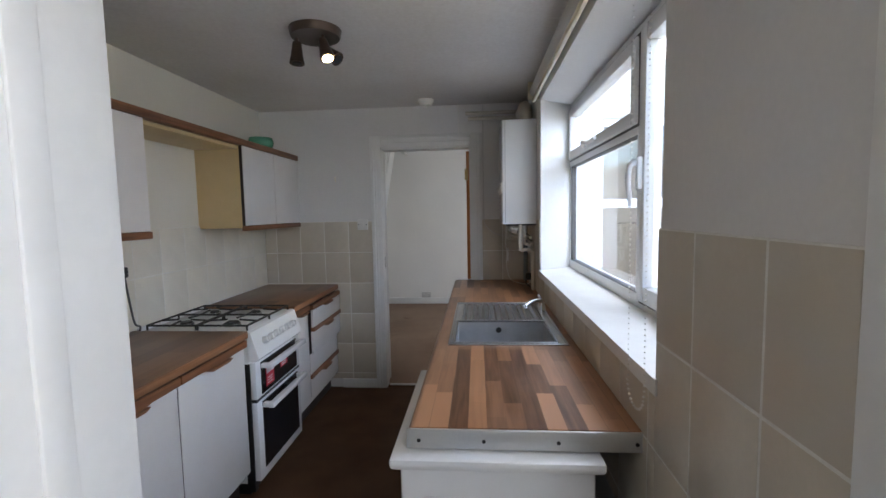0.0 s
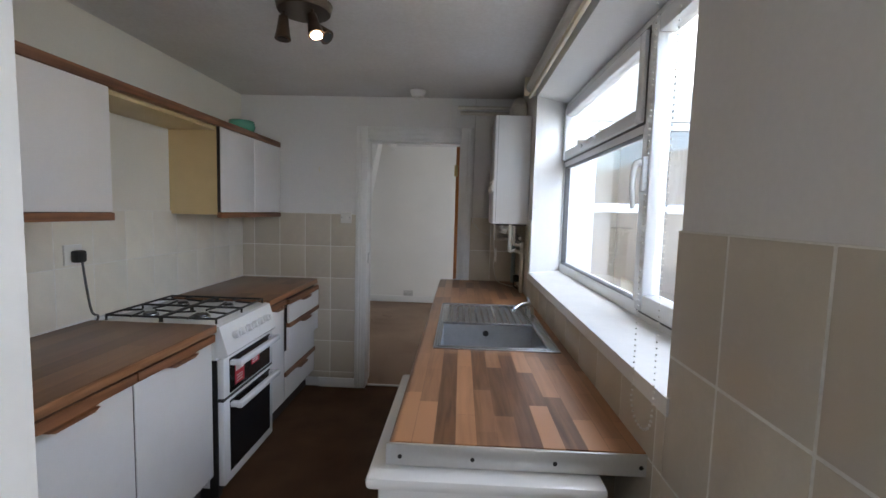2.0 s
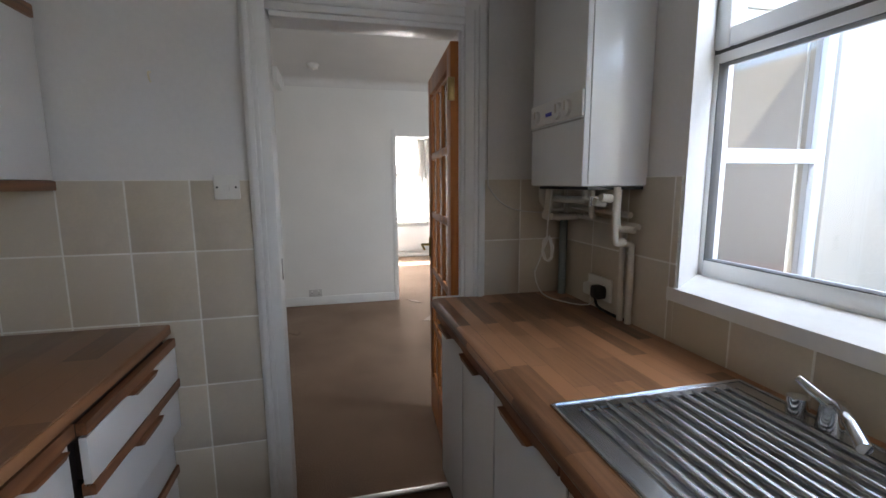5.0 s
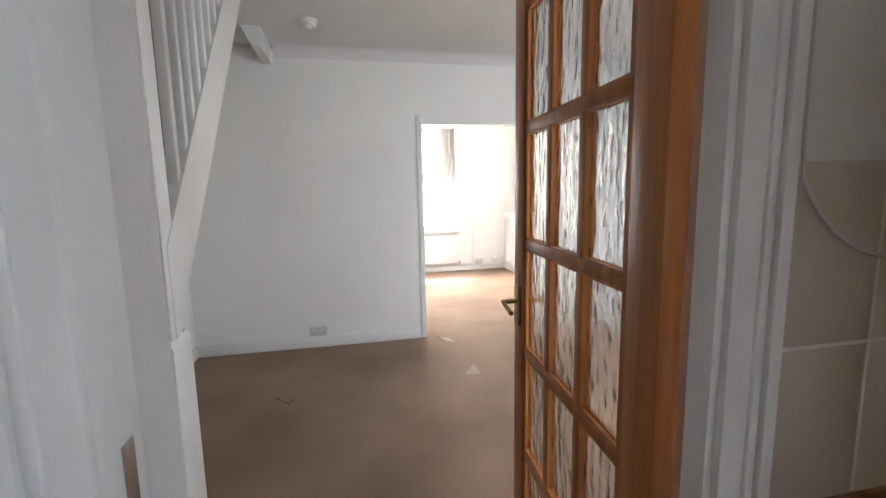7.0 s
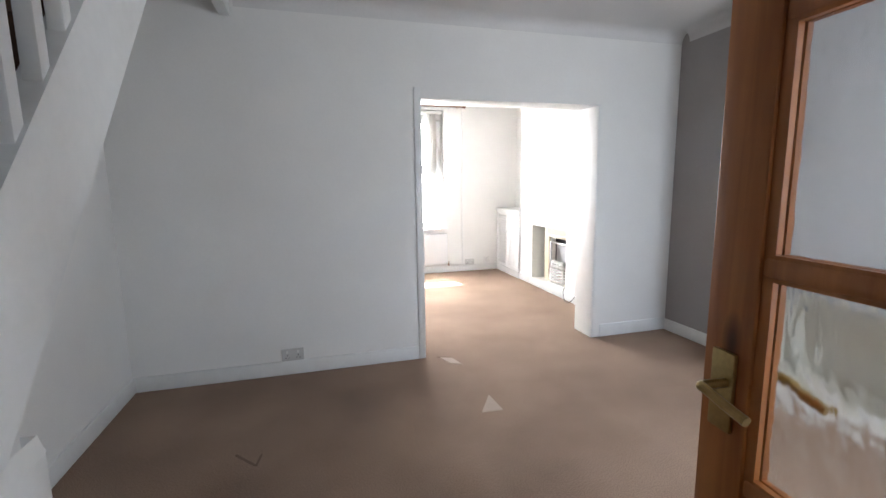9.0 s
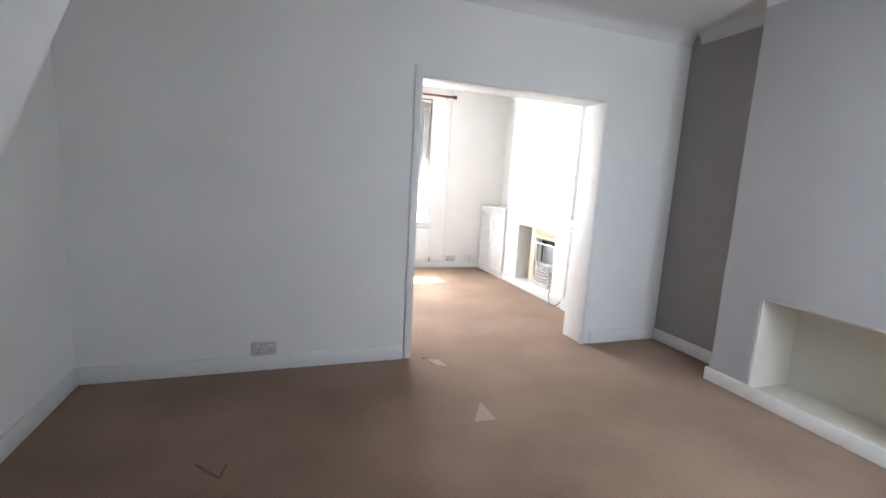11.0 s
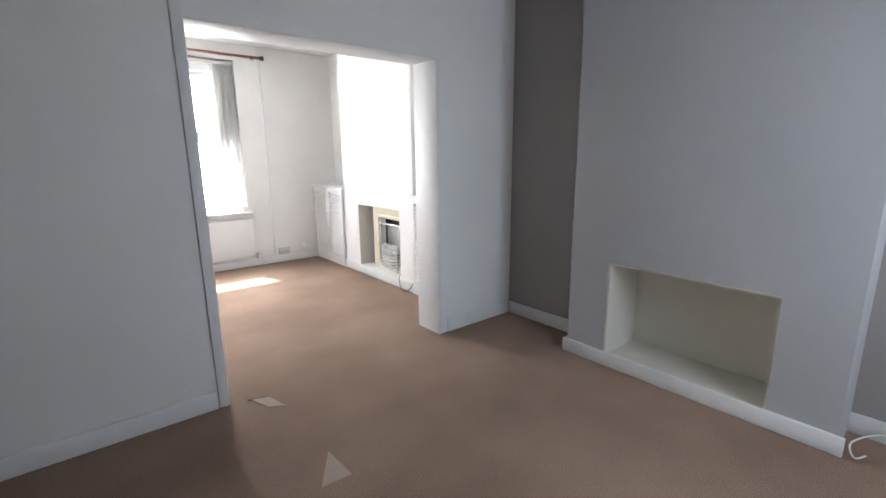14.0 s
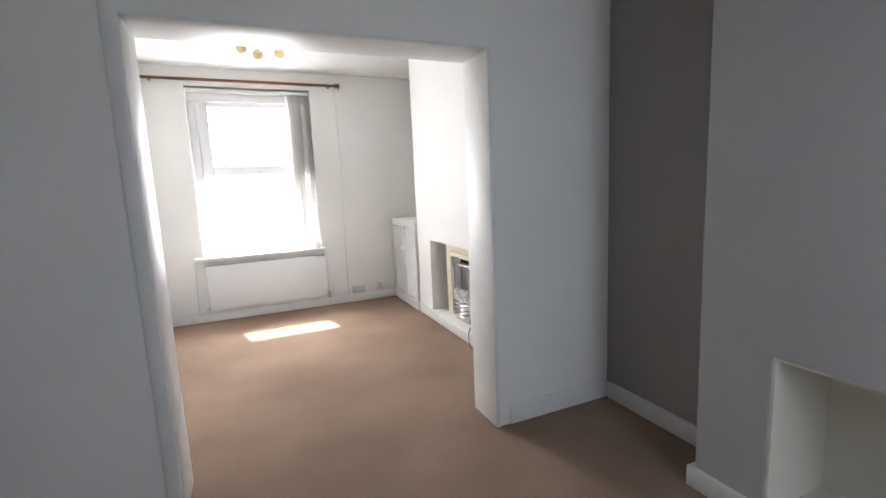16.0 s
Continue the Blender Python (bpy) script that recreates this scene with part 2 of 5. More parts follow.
M_TERRA = material("terracotta_rim", (0.55, 0.22, 0.12), 0.8, vary=0.2, bump=0.2)
M_COAL = material("white_coals", (0.75, 0.74, 0.72), 0.7, vary=0.3, scale=30, bump=0.4)
M_CREAM = material("cream_surround", (0.72, 0.66, 0.50), 0.4, vary=0.05, bump=0)
M_BLIND = material("white_blind_fabric", (0.80, 0.79, 0.77), 0.8, vary=0.05, bump=0.1, fine=300)
nodes, links = M_BLIND.node_tree.nodes, M_BLIND.node_tree.links
glow_through, blend = nodes.new("ShaderNodeBsdfTranslucent"), nodes.new("ShaderNodeMixShader")
glow_through.inputs[0].default_value = (0.88, 0.87, 0.86, 1)
blend.inputs[0].default_value = 0.6
links.new(nodes["Principled BSDF"].outputs[0], blend.inputs[1])
links.new(glow_through.outputs[0], blend.inputs[2])
links.new(blend.outputs[0], nodes["Material Output"].inputs[0])
M_ROD = wood("walnut_rod", (0.16, 0.06, 0.03), (0.08, 0.03, 0.015), (1.5, 24, 24))
M_SLATE = material("roof_slate", (0.13, 0.13, 0.15), 0.7, vary=0.3, bump=0.3)
M_ASPH = material("asphalt", (0.05, 0.05, 0.05), 0.9, vary=0.3, bump=0.4)


# ---- mesh helpers ----
def add_box(bm, x0, x1, y0, y1, z0, z1, bev=0.0):
    r = bmesh.ops.create_cube(bm, size=1)
    vs = r["verts"]
    for v in vs:
        v.co = Vector((x0 + (v.co.x + .5) * (x1 - x0), y0 + (v.co.y + .5) * (y1 - y0), z0 + (v.co.z + .5) * (z1 - z0)))
    if bev:
        es = list({e for v in vs for e in v.link_edges})
        bmesh.ops.bevel(bm, geom=es, offset=bev, segments=2, affect="EDGES", profile=0.5)
    return bm


def bx(*a, bev=0.0):
    return add_box(bmesh.new(), *a, bev=bev)


def add_prism(bm, poly, lo, hi, axis="z"):
    """Polygon extruded along an axis; poly in the two other axes, in the order xy, yz or xz."""
    def at(p, h):
        return {"z": (p[0], p[1], h), "x": (h, p[0], p[1]), "y": (p[0], h, p[1])}[axis]
    a = [bm.verts.new(at(p, lo)) for p in poly]
    b = [bm.verts.new(at(p, hi)) for p in poly]
    n = len(poly)
    bm.faces.new(a), bm.faces.new(b)
    for i in range(n):
        bm.faces.new((a[i], a[(i + 1) % n], b[(i + 1) % n], b[i]))
    bmesh.ops.recalc_face_normals(bm, faces=bm.faces)
    return bm


def prism(poly, lo, hi, axis="z"):
    return add_prism(bmesh.new(), poly, lo, hi, axis)


def add_tube(bm, pts, r, seg=10, r1=None):
    pts = [Vector(p) for p in pts]
    rings = []
    ref = Vector((0.31, 0.17, 0.93))
    for i, p in enumerate(pts):
        d = (pts[min(i + 1, len(pts) - 1)] - pts[max(i - 1, 0)]).normalized()
        u = d.cross(ref)
        if u.length < 0.05:
            u = d.cross(Vector((1, 0, 0)))
        u.normalize()
        v = d.cross(u)
        rr = r if r1 is None else r + (r1 - r) * i / (len(pts) - 1)
        rings.append([bm.verts.new(p + rr * (math.cos(a) * u + math.sin(a) * v)) for a in (2 * math.pi * k / seg for k in range(seg))])
    for a, b in zip(rings, rings[1:]):
        for k in range(seg):
            bm.faces.new((a[k], a[(k + 1) % seg], b[(k + 1) % seg], b[k]))
    bm.faces.new(rings[0][::-1]), bm.faces.new(rings[-1])
    bmesh.ops.recalc_face_normals(bm, faces=bm.faces)
    return bm


def tube(pts, r, seg=10, r1=None):
    return add_tube(bmesh.new(), pts, r, seg, r1)


def add_ball(bm, c, r, sx=1, sy=1, sz=1, seg=12):
    vs = bmesh.ops.create_uvsphere(bm, u_segments=seg, v_segments=max(6, seg // 2 + 1), radius=r)["verts"]
    for v in vs:
        v.co = Vector((c[0] + v.co.x * sx, c[1] + v.co.y * sy, c[2] + v.co.z * sz))
    return bm


def bend(pts, n=6):
    """A smooth line through points."""
    pts = [Vector(p) for p in pts]
    out = []
    for i in range(len(pts) - 1):
        p0, p1, p2, p3 = pts[max(i - 1, 0)], pts[i], pts[i + 1], pts[min(i + 2, len(pts) - 1)]
        for k in range(n):
            t = k / n
            out.append(0.5 * (2 * p1 + (p2 - p0) * t + (2 * p0 - 5 * p1 + 4 * p2 - p3) * t * t + (3 * p1 - p0 - 3 * p2 + p3) * t ** 3))
    return out + [pts[-1]]


def mesh_of(name, bm, mat, smooth=True):
    if smooth:
        for f in bm.faces:
            f.smooth = True
        for e in bm.edges:
            e.smooth = len(e.link_faces) == 2 and e.calc_face_angle(0) < 0.6
    me = bpy.data.meshes.new(name)
    bm.to_mesh(me)
    bm.free()
    me.materials.append(mat)
    return me


def part(name, bm, mat, parent=None, label=""):
    ob = new(name, mesh_of(name, bm, mat))
    if parent:
        ob.parent = parent
        ob.matrix_parent_inverse = Matrix.Translation(-base_of(parent))
    return tagged(ob, label)


def base_of(ob):
    p = Vector(ob.location)
    return p + base_of(ob.parent) if ob.parent and ob.type == "EMPTY" else p


def thing(name, at, label, category, group=""):
    e = new(name)
    e.location = at
    e.empty_display_size = 0.05
    return tagged(e, label, category, group)


def setting(name, bm, mat, label, category):
    return tagged(part(name, bm, mat), label, category, kind="structure")


# ---- plan ----
KL, KR, KN, KF, KC = -1.78, 0.385, 0.70, 3.75, 2.29        # kitchen: left, right, near, far, ceiling
ML, MR, MN, MF, MC = -1.835, 2.32, 3.87, 7.15, 2.50        # middle room
FL, FR, FN, FF, FC = -0.43, 2.31, 7.39, 10.27, 2.53        # front room
BX = 2.055                                                  # face of the middle chimney breast
FB = 2.02                                                   # face of the front chimney breast

# ---- structure ----
setting("floor_kitchen", bx(-2.2, 0.66, -1.6, 3.81, -0.12, 0.0), M_KFLOOR, "dark brown cord carpet on the kitchen floor", "floor")
floor_main = setting("floor", bx(-2.2, 2.6, 3.81, 10.5, -0.12, 0.0), M_CARPET, "worn brown fitted carpet with pale marks", "floor")
setting("trim_threshold", bx(-0.775, -0.075, 3.795, 3.825, -0.02, 0.006, bev=0.002), M_ALU, "thin metal threshold strip under the doorway", "trim")

# kitchen walls
wl = setting("wall_kitchen_west", bx(KL - 0.12, KL, -1.6, KF, 0, KC), M_CREAMW, "cream painted kitchen wall behind the cooker", "wall")
bm = bx(KL - 0.12, -0.80, KF, MN - 0.03, 0, 2.62)
add_box(bm, KL - 0.12, -0.90, MN - 0.03, MN, 0, 2.62)
add_box(bm, -0.899, -0.80, MN - 0.031, 3.985, 0, MC - 0.001)
add_box(bm, -0.05, 0.66, KF, 3.79, 0, 2.62)
add_box(bm, -0.02, 0.66, 3.79, MN, 0, 2.62)
add_box(bm, -0.80, -0.05, KF, 3.79, 1.985, 2.62)
add_box(bm, -0.80, -0.02, 3.79, MN, 1.985, 2.62)
wf = setting("wall_kitchen_north", bm, M_KWALL, "white painted wall around the doorway", "wall")
bm = prism([(KR, 3.07), (0.66, 3.27), (0.66, KF), (KR, KF)], 0, KC)
add_prism(bm, [(KR, KN - 0.12), (0.66, KN - 0.12), (0.66, 1.12), (KR, 1.22)], 0, KC)
add_prism(bm, [(KR, 1.22), (0.66, 1.12), (0.66, 3.27), (KR, 3.07)], 0, 1.03)
add_prism(bm, [(KR, 1.22), (0.66, 1.12), (0.66, 3.27), (KR, 3.07)], 2.14, KC)
wr = setting("wall_kitchen_east", bm, M_KWALL, "white painted wall with the deep window reveal", "wall")
bm = bx(KL, -0.475, KN - 0.12, KN, 0, KC)
add_box(bm, -0.475, KR, KN - 0.12, KN, 2.08, KC)
setting("wall_kitchen_south", bm, M_KWALL, "white painted wall around the kitchen entrance", "wall")
setting("ceiling_kitchen", bx(KL - 0.12, 0.66, KN - 0.12, KF, KC, KC + 0.1), M_KCEIL, "smoke-stained white kitchen ceiling", "ceiling")
# lobby behind the entrance
setting("wall_lobby_south", bx(-1.9, 0.66, -1.72, -1.6, 0, 2.3), M_KWALL, "plain white lobby wall", "wall")
bm = bx(0.54, 0.66, -1.6, -0.95, 0, 2.3)
add_box(bm, 0.54, 0.66, 0.25, KN - 0.12, 0, 2.3)
add_box(bm, 0.54, 0.66, -0.95, 0.25, 0, 0.9)
add_box(bm, 0.54, 0.66, -0.95, 0.25, 2.1, 2.3)
setting("wall_lobby_east", bm, M_KWALL, "plain white lobby wall around its window", "wall")
setting("ceiling_lobby", bx(-1.9, 0.66, -1.72, KN - 0.12, KC, KC + 0.1), M_CEIL, "plain white lobby ceiling", "ceiling")


def moulded(poly_pts, lo, hi, axis):
    return prism(poly_pts, lo, hi, axis)


# entrance frame close to the camera, with a moulded architrave
entr = thing("door_frame", (-0.45, 0.6, 0), "white gloss painted door frame with moulded architrave", "door frame")
tagged(entr, kind="structure")
part("lining", bx(-0.475, -0.437, KN - 0.20, KN + 0.005, 0, 2.08, bev=0.003), M_TRIM, entr)
part("stop", bx(-0.4375, -0.431, 0.585, 0.62, 0, 2.08, bev=0.003), M_TRIM, entr)
bm = bmesh.new()
for x0, x1, d in ((-1.70, -0.4755, 0.012), (-0.535, -0.50, 0.022), (-0.49, -0.478, 0.018)):
    add_box(bm, x0, x1, KN - 0.12 - d, KN - 0.118, 0, 2.12, bev=0.004)
part("architrave", bm, M_TRIM, entr)
part("architrave", bx(0.372, KR + 0.01, KN - 0.1, KN - 0.004, 0, 2.1, bev=0.004), M_TRIM, entr)

# doorway from the kitchen
dw = thing("door_frame", (-0.42, 3.78, 0), "white painted doorway lining and moulded architrave", "door frame")
tagged(dw, kind="structure")
part("lining", bx(-0.80, -0.785, KF - 0.004, MN - 0.03, 0, 1.985, bev=0.002), M_TRIM, dw)
part("lining", bx(-0.077, -0.05, KF - 0.004, 3.788, 0, 1.985, bev=0.002), M_TRIM, dw)
part("lining", bx(-0.773, -0.077, KF - 0.004, MN + 0.004, 1.957, 1.985, bev=0.002), M_TRIM, dw)
part("strike_plate", bx(-0.7855, -0.7835, 3.79, 3.816, 1.005, 1.09, bev=0.0005), M_STEEL, dw, "worn metal strike plate")
for x0, x1, xi, xo in ((-0.872, -0.785, -0.80, -0.86), (-0.065, 0.022, -0.05, 0.01)):
    bm = bx(x0, x1, KF - 0.016, KF + 0.001, 0, 2.068, bev=0.003)
    add_box(bm, min(xo, xo + 0.02 * (1 if xo < -0.4 else -1)), max(xo, xo + 0.02 * (1 if xo < -0.4 else -1)), KF - 0.026, KF - 0.014, 0, 2.05, bev=0.003)
    add_box(bm, (x0 + x1) / 2 - 0.006, (x0 + x1) / 2 + 0.006, KF - 0.022, KF - 0.014, 0, 2.03, bev=0.002)
    part("architrave", bm, M_TRIM, dw)
bm = bx(-0.785, -0.065, KF - 0.016, KF + 0.001, 1.975, 2.068, bev=0.003)
add_box(bm, -0.785, -0.065, KF - 0.026, KF - 0.014, 2.036, 2.056, bev=0.003)
add_box(bm, -0.785, -0.065, KF - 0.022, KF - 0.014, 2.0, 2.012, bev=0.002)
part("architrave", bm, M_TRIM, dw)
setting("baseboard_kitchen", bx(-1.16, -0.872, KF - 0.018, KF, 0, 0.075, bev=0.003), M_TRIM, "white skirting board under the tiles", "skirting board")

# middle room
bm = bx(ML - 0.12, ML, MN - 0.12, FN, 0, 2.62)
setting("wall_west", bm, M_WALL, "white painted party wall beside the stairs", "wall")
bm = bx(0.66, 0.90, 3.72, MN, 0, 3.3)
add_box(bm, 1.80, 4.4, 3.72, MN, 0, 3.3)
add_box(bm, 0.90, 1.80, 3.72, MN, 0, 0.65)
add_box(bm, 0.90, 1.80, 3.72, MN, 2.14, 3.3)
setting("wall_rear", bm, M_RENDER, "cream rendered rear wall of the house", "wall")
bm = bx(0.66, 0.905, MN, MN + 0.012, 0, MC)
add_box(bm, 1.795, MR, MN, MN + 0.012, 0, MC)
add_box(bm, 0.905, 1.795, MN, MN + 0.012, 0, 0.65)
add_box(bm, 0.905, 1.795, MN, MN + 0.012, 2.14, MC)
setting("wall_south", bm, M_WALL, "white plastered wall around the rear window", "wall")
bm = bx(ML, 0.112, MF, FN, 0, 2.62)
add_box(bm, 1.567, 2.46, MF, FN, 0, 2.62)
add_box(bm, 0.112, 1.567, MF, FN, 1.92, 2.62)
setting("wall_middle", bm, M_WALL, "white painted wall with the wide opening", "wall")
bm = bx(MR, 2.46, MN, 4.99, 0, 2.62)
add_box(bm, MR, 2.46, 6.38, MF, 0, 2.62)
setting("wall_east", bm, M_DGREY, "mid grey painted recess wall beside the chimney breast", "wall")
bm = bx(BX, 2.46, 4.99, 5.256, 0, 2.62)
add_box(bm, BX, 2.46, 6.12, 6.38, 0, 2.62)
add_box(bm, BX, 2.46, 5.256, 6.12, 0.655, 2.62)
setting("wall_chimney_breast", bm, M_GREY, "light grey painted chimney breast with an open niche", "chimney breast")
bm = bx(2.41, 2.455, 5.256, 6.12, 0.06, 0.655)
add_box(bm, BX + 0.006, 2.41, 6.108, 6.1185, 0.06, 0.655)
add_box(bm, BX + 0.006, 2.41, 5.2575, 5.268, 0.06, 0.655)
add_box(bm, BX + 0.006, 2.41, 5.268, 6.108, 0.643, 0.6535)
add_box(bm, BX - 0.012, 2.41, 5.256, 6.12, 0.0, 0.062)
setting("wall_niche", bm, M_CREAMW, "cream painted lining of the fireplace niche", "niche")
setting("ceiling", bx(ML, 2.46, MN, MF, MC, MC + 0.1), M_CEIL, "white ceiling of the middle room", "ceiling")


def coving(name, a, b, inward, z, mat=M_CEIL, s=0.085):
    """A curved coving along a wall from a to b."""
    a, b, n = Vector((*a, z)), Vector((*b, z)), Vector((*inward, 0))
    prof = [(0, 0), (0, -s)] + [(s * (1 - math.cos(t)) , -s * (1 - math.sin(t))) for t in (0.2, 0.5, 0.8, 1.1, 1.4)] + [(s, 0)]
    bm = bmesh.new()
    rows = [[bm.verts.new(p + n * u + Vector((0, 0, v))) for u, v in prof] for p in (a, b)]
    k = len(prof)
    for i in range(k):
        bm.faces.new((rows[0][i], rows[0][(i + 1) % k], rows[1][(i + 1) % k], rows[1][i]))
    bm.faces.new(rows[0]), bm.faces.new(rows[1])
    bmesh.ops.recalc_face_normals(bm, faces=bm.faces)
    setting(name, bm, mat, "white plaster coving along the ceiling", "coving")


coving("trim_coving", (-1.06, MF), (MR, MF), (0, -1), MC)
coving("trim_coving", (MR, 6.38), (MR, MF - 0.08), (-1, 0), MC)
coving("trim_coving", (BX, 4.99), (BX, 6.38), (-1, 0), MC)
coving("trim_coving", (MR, 4.0), (MR, 4.99), (-1, 0), MC)
# beam at the edge of the stairwell
setting("trim_beam", prism([(-1.08, 2.50), (-1.21, 2.50), (-1.14, 2.36), (-1.08, 2.36)], 6.70, MF, "y"), M_TRIM, "white painted trimmer at the stairwell edge", "trim")


def skirting(pts, h=0.10, t=0.018):
    """One skirting board: plan rectangle x0, x1, y0, y1 with an eased top."""
    x0, x1, y0, y1 = pts
    setting("baseboard", bx(x0, x1, y0, y1, 0, h, bev=0.005), M_TRIM, "white painted skirting board", "skirting board")


skirting((ML, ML + 0.018, 4.9, MF))
skirting((ML + 0.018, 0.06, MF - 0.018, MF))
skirting((1.64, MR - 0.018, MF - 0.012, MF + 0.001), 0.11)
skirting((MR - 0.018, MR, 6.40, MF - 0.012))
skirting((BX - 0.022, BX, 4.965, 6.405), 0.09)
skirting((BX, MR - 0.018, 6.38, 6.402), 0.09)
skirting((MR - 0.018, MR, 4.0, 4.99), 0.10)
# opening to the front room
op = thing("door_frame", (0.84, 7.27, 0), "white painted lining of the wide opening", "door frame")
tagged(op, kind="structure")
part("lining", bx(0.106, 0.116, MF - 0.006, FN + 0.006, 0, 1.92, bev=0.003), M_TRIM, op)
part("lining", bx(1.558, 1.570, MF - 0.006, FN + 0.006, 0, 1.92, bev=0.003), M_TRIM, op)
part("lining", bx(0.120, 1.558, MF - 0.006, FN + 0.006, 1.912, 1.923, bev=0.003), M_TRIM, op)
part("architrave", bx(0.064, 0.112, MF - 0.014, MF + 0.001, 0, 1.985, bev=0.003), M_TRIM, op)
part("architrave", bx(1.566, 1.580, MF - 0.010, MF + 0.001, 0, 1.922, bev=0.003), M_TRIM, op)

# front room
setting("wall_front_west", bx(FL - 0.12, FL, FN, FF + 0.25, 0, 2.62), M_WALL, "white painted front room wall", "wall")
bm = bx(FL, -0.01, FF, FF + 0.25, 0, 3.2)
add_box(bm, 1.16, 2.6, FF, FF + 0.25, 0, 3.2)
add_box(bm, -0.01, 1.16, FF, FF + 0.25, 0, 0.665)
add_box(bm, -0.01, 1.16, FF, FF + 0.25, 2.355, 3.2)
setting("wall_front_north", bm, M_WALL, "white painted wall around the front window", "wall")
setting("wall_front_east", bx(FR, 2.46, FN, FF, 0, 2.62), M_WALL, "white painted recess wall", "wall")
bm = bx(FB, FR, 8.09, 8.33, 0, 2.62)
add_box(bm, FB, FR, 9.15, 9.485, 0, 2.62)
add_box(bm, FB, FR, 8.33, 9.15, 0.775, 2.62)
setting("wall_front_chimney_breast", bm, M_WALL, "white painted chimney breast with a square recess", "chimney breast")
setting("ceiling_front", bx(FL, FR, FN, FF, FC, FC + 0.1), M_CEIL, "white ceiling of the front room", "ceiling")
skirting((FL, FB, FF - 0.018, FF), 0.09)
skirting((FL, FL + 0.018, FN, FF - 0.018), 0.09)
skirting((FB - 0.02, FB, 8.09, 9.485), 0.085)
setting("wall_front_hearth", bx(FB + 0.001, FR, 8.33, 9.15, 0, 0.085), M_WALL, "white painted raised hearth", "hearth")
# unseen slab added above the ceilings to shut out the sky
setting("roof", bx(-2.2, 2.6, 3.7, 10.6, 2.63, 2.75), M_SLATE, "unseen dark cover added above the ceilings to shut out the sky", "roof")

# carpet wear: pale cut patches and dark creases
for tri, mat, words in (
    ([(0.235, 6.25), (0.364, 6.243), (0.352, 6.44)], M_WEAR, "pale worn triangular mark in the carpet"),
    ([(0.215, 7.11), (0.30, 7.08), (0.339, 6.94), (0.262, 6.98)], M_WEAR, "pale worn patch in the carpet"),
    ([(0.20, 7.128), (0.30, 7.096), (0.30, 7.084), (0.20, 7.116)], M_CREASE, "dark crease in the carpet"),
    ([(-1.07, 6.225), (-0.965, 6.11), (-0.972, 6.10), (-1.075, 6.215)], M_CREASE, "dark crease in the carpet"),
    ([(-0.97, 6.10), (-0.955, 6.19), (-0.945, 6.19), (-0.96, 6.10)], M_CREASE, "dark crease in the carpet"),
):
    setting("floor_mark", prism(tri, 0.0, 0.003), mat, words, "carpet mark")


# ---- kitchen window ----
def pane(parent, x0, x1, y0, y1, z0, z1):
    p = part("pane", bx(x0, x1, y0, y1, z0, z1), M_GLASS, parent)
    p.visible_shadow = False
    return p


def frame_x(bm, x0, x1, y0, y1, z0, z1, w, bev=0.006):
    """A rectangular frame in the plane of x."""
    add_box(bm, x0, x1, y0, y0 + w, z0, z1, bev)
    add_box(bm, x0, x1, y1 - w, y1, z0, z1, bev)
    add_box(bm, x0, x1, y0 + w, y1 - w, z0, z0 + w, bev)
    add_box(bm, x0, x1, y0 + w, y1 - w, z1 - w, z1, bev)
    return bm


def frame_y(bm, y0, y1, x0, x1, z0, z1, w, bev=0.006):
    add_box(bm, x0, x0 + w, y0, y1, z0, z1, bev)
    add_box(bm, x1 - w, x1, y0, y1, z0, z1, bev)
    add_box(bm, x0 + w, x1 - w, y0, y1, z0, z0 + w, bev)
    add_box(bm, x0 + w, x1 - w, y0, y1, z1 - w, z1, bev)
    return bm


kw = thing("window_1", (0.62, 2.2, 1.07), "white plastic casement window with top-hung fanlight", "window")
tagged(kw, kind="structure")
bm = frame_x(bmesh.new(), 0.60, 0.665, 1.10, 3.265, 1.065, 2.14, 0.055)
add_box(bm, 0.60, 0.665, 1.925, 1.995, 1.12, 2.085, 0.006)
add_box(bm, 0.60, 0.665, 1.995, 3.21, 1.735, 1.79, 0.006)
part("window_frame", bm, M_UPVC, kw)
fs = part("fanlight", frame_x(bmesh.new(), 0.585, 0.65, 1.985, 3.22, 1.775, 2.10, 0.055, 0.008), M_UPVC, kw)
part("seal", frame_x(bmesh.new(), 0.598, 0.64, 1.975, 3.23, 1.765, 2.11, 0.012, 0), M_SEAL, kw)
pane(kw, 0.622, 0.628, 2.03, 3.18, 1.825, 2.05)
cs = part("casement", frame_x(bmesh.new(), 0.583, 0.65, 1.14, 1.935, 1.10, 2.105, 0.062, 0.008), M_UPVC, kw)
part("seal", frame_x(bmesh.new(), 0.597, 0.64, 1.13, 1.945, 1.09, 2.115, 0.012, 0), M_SEAL, kw)
part("seal", frame_x(bmesh.new(), 0.597, 0.635, 1.193, 1.882, 1.153, 2.05, 0.005, 0), M_SEAL, kw)
pane(kw, 0.618, 0.624, 1.19, 1.885, 1.15, 2.055)
part("seal", frame_x(bmesh.new(), 0.604, 0.64, 1.992, 3.213, 1.117, 1.738, 0.005, 0), M_SEAL, kw)
pane(kw, 0.622, 0.628, 1.99, 3.215, 1.115, 1.74)
hd = part("handle", bx(0.565, 0.585, 1.885, 1.915, 1.52, 1.64, bev=0.006), M_UPVC, kw, "white lever window handle")
part("lever", tube(bend([(0.565, 1.90, 1.62), (0.545, 1.905, 1.61), (0.54, 1.91, 1.55), (0.548, 1.915, 1.49), (0.55, 1.915, 1.46)]), 0.012, 10, 0.008), M_UPVC, hd)
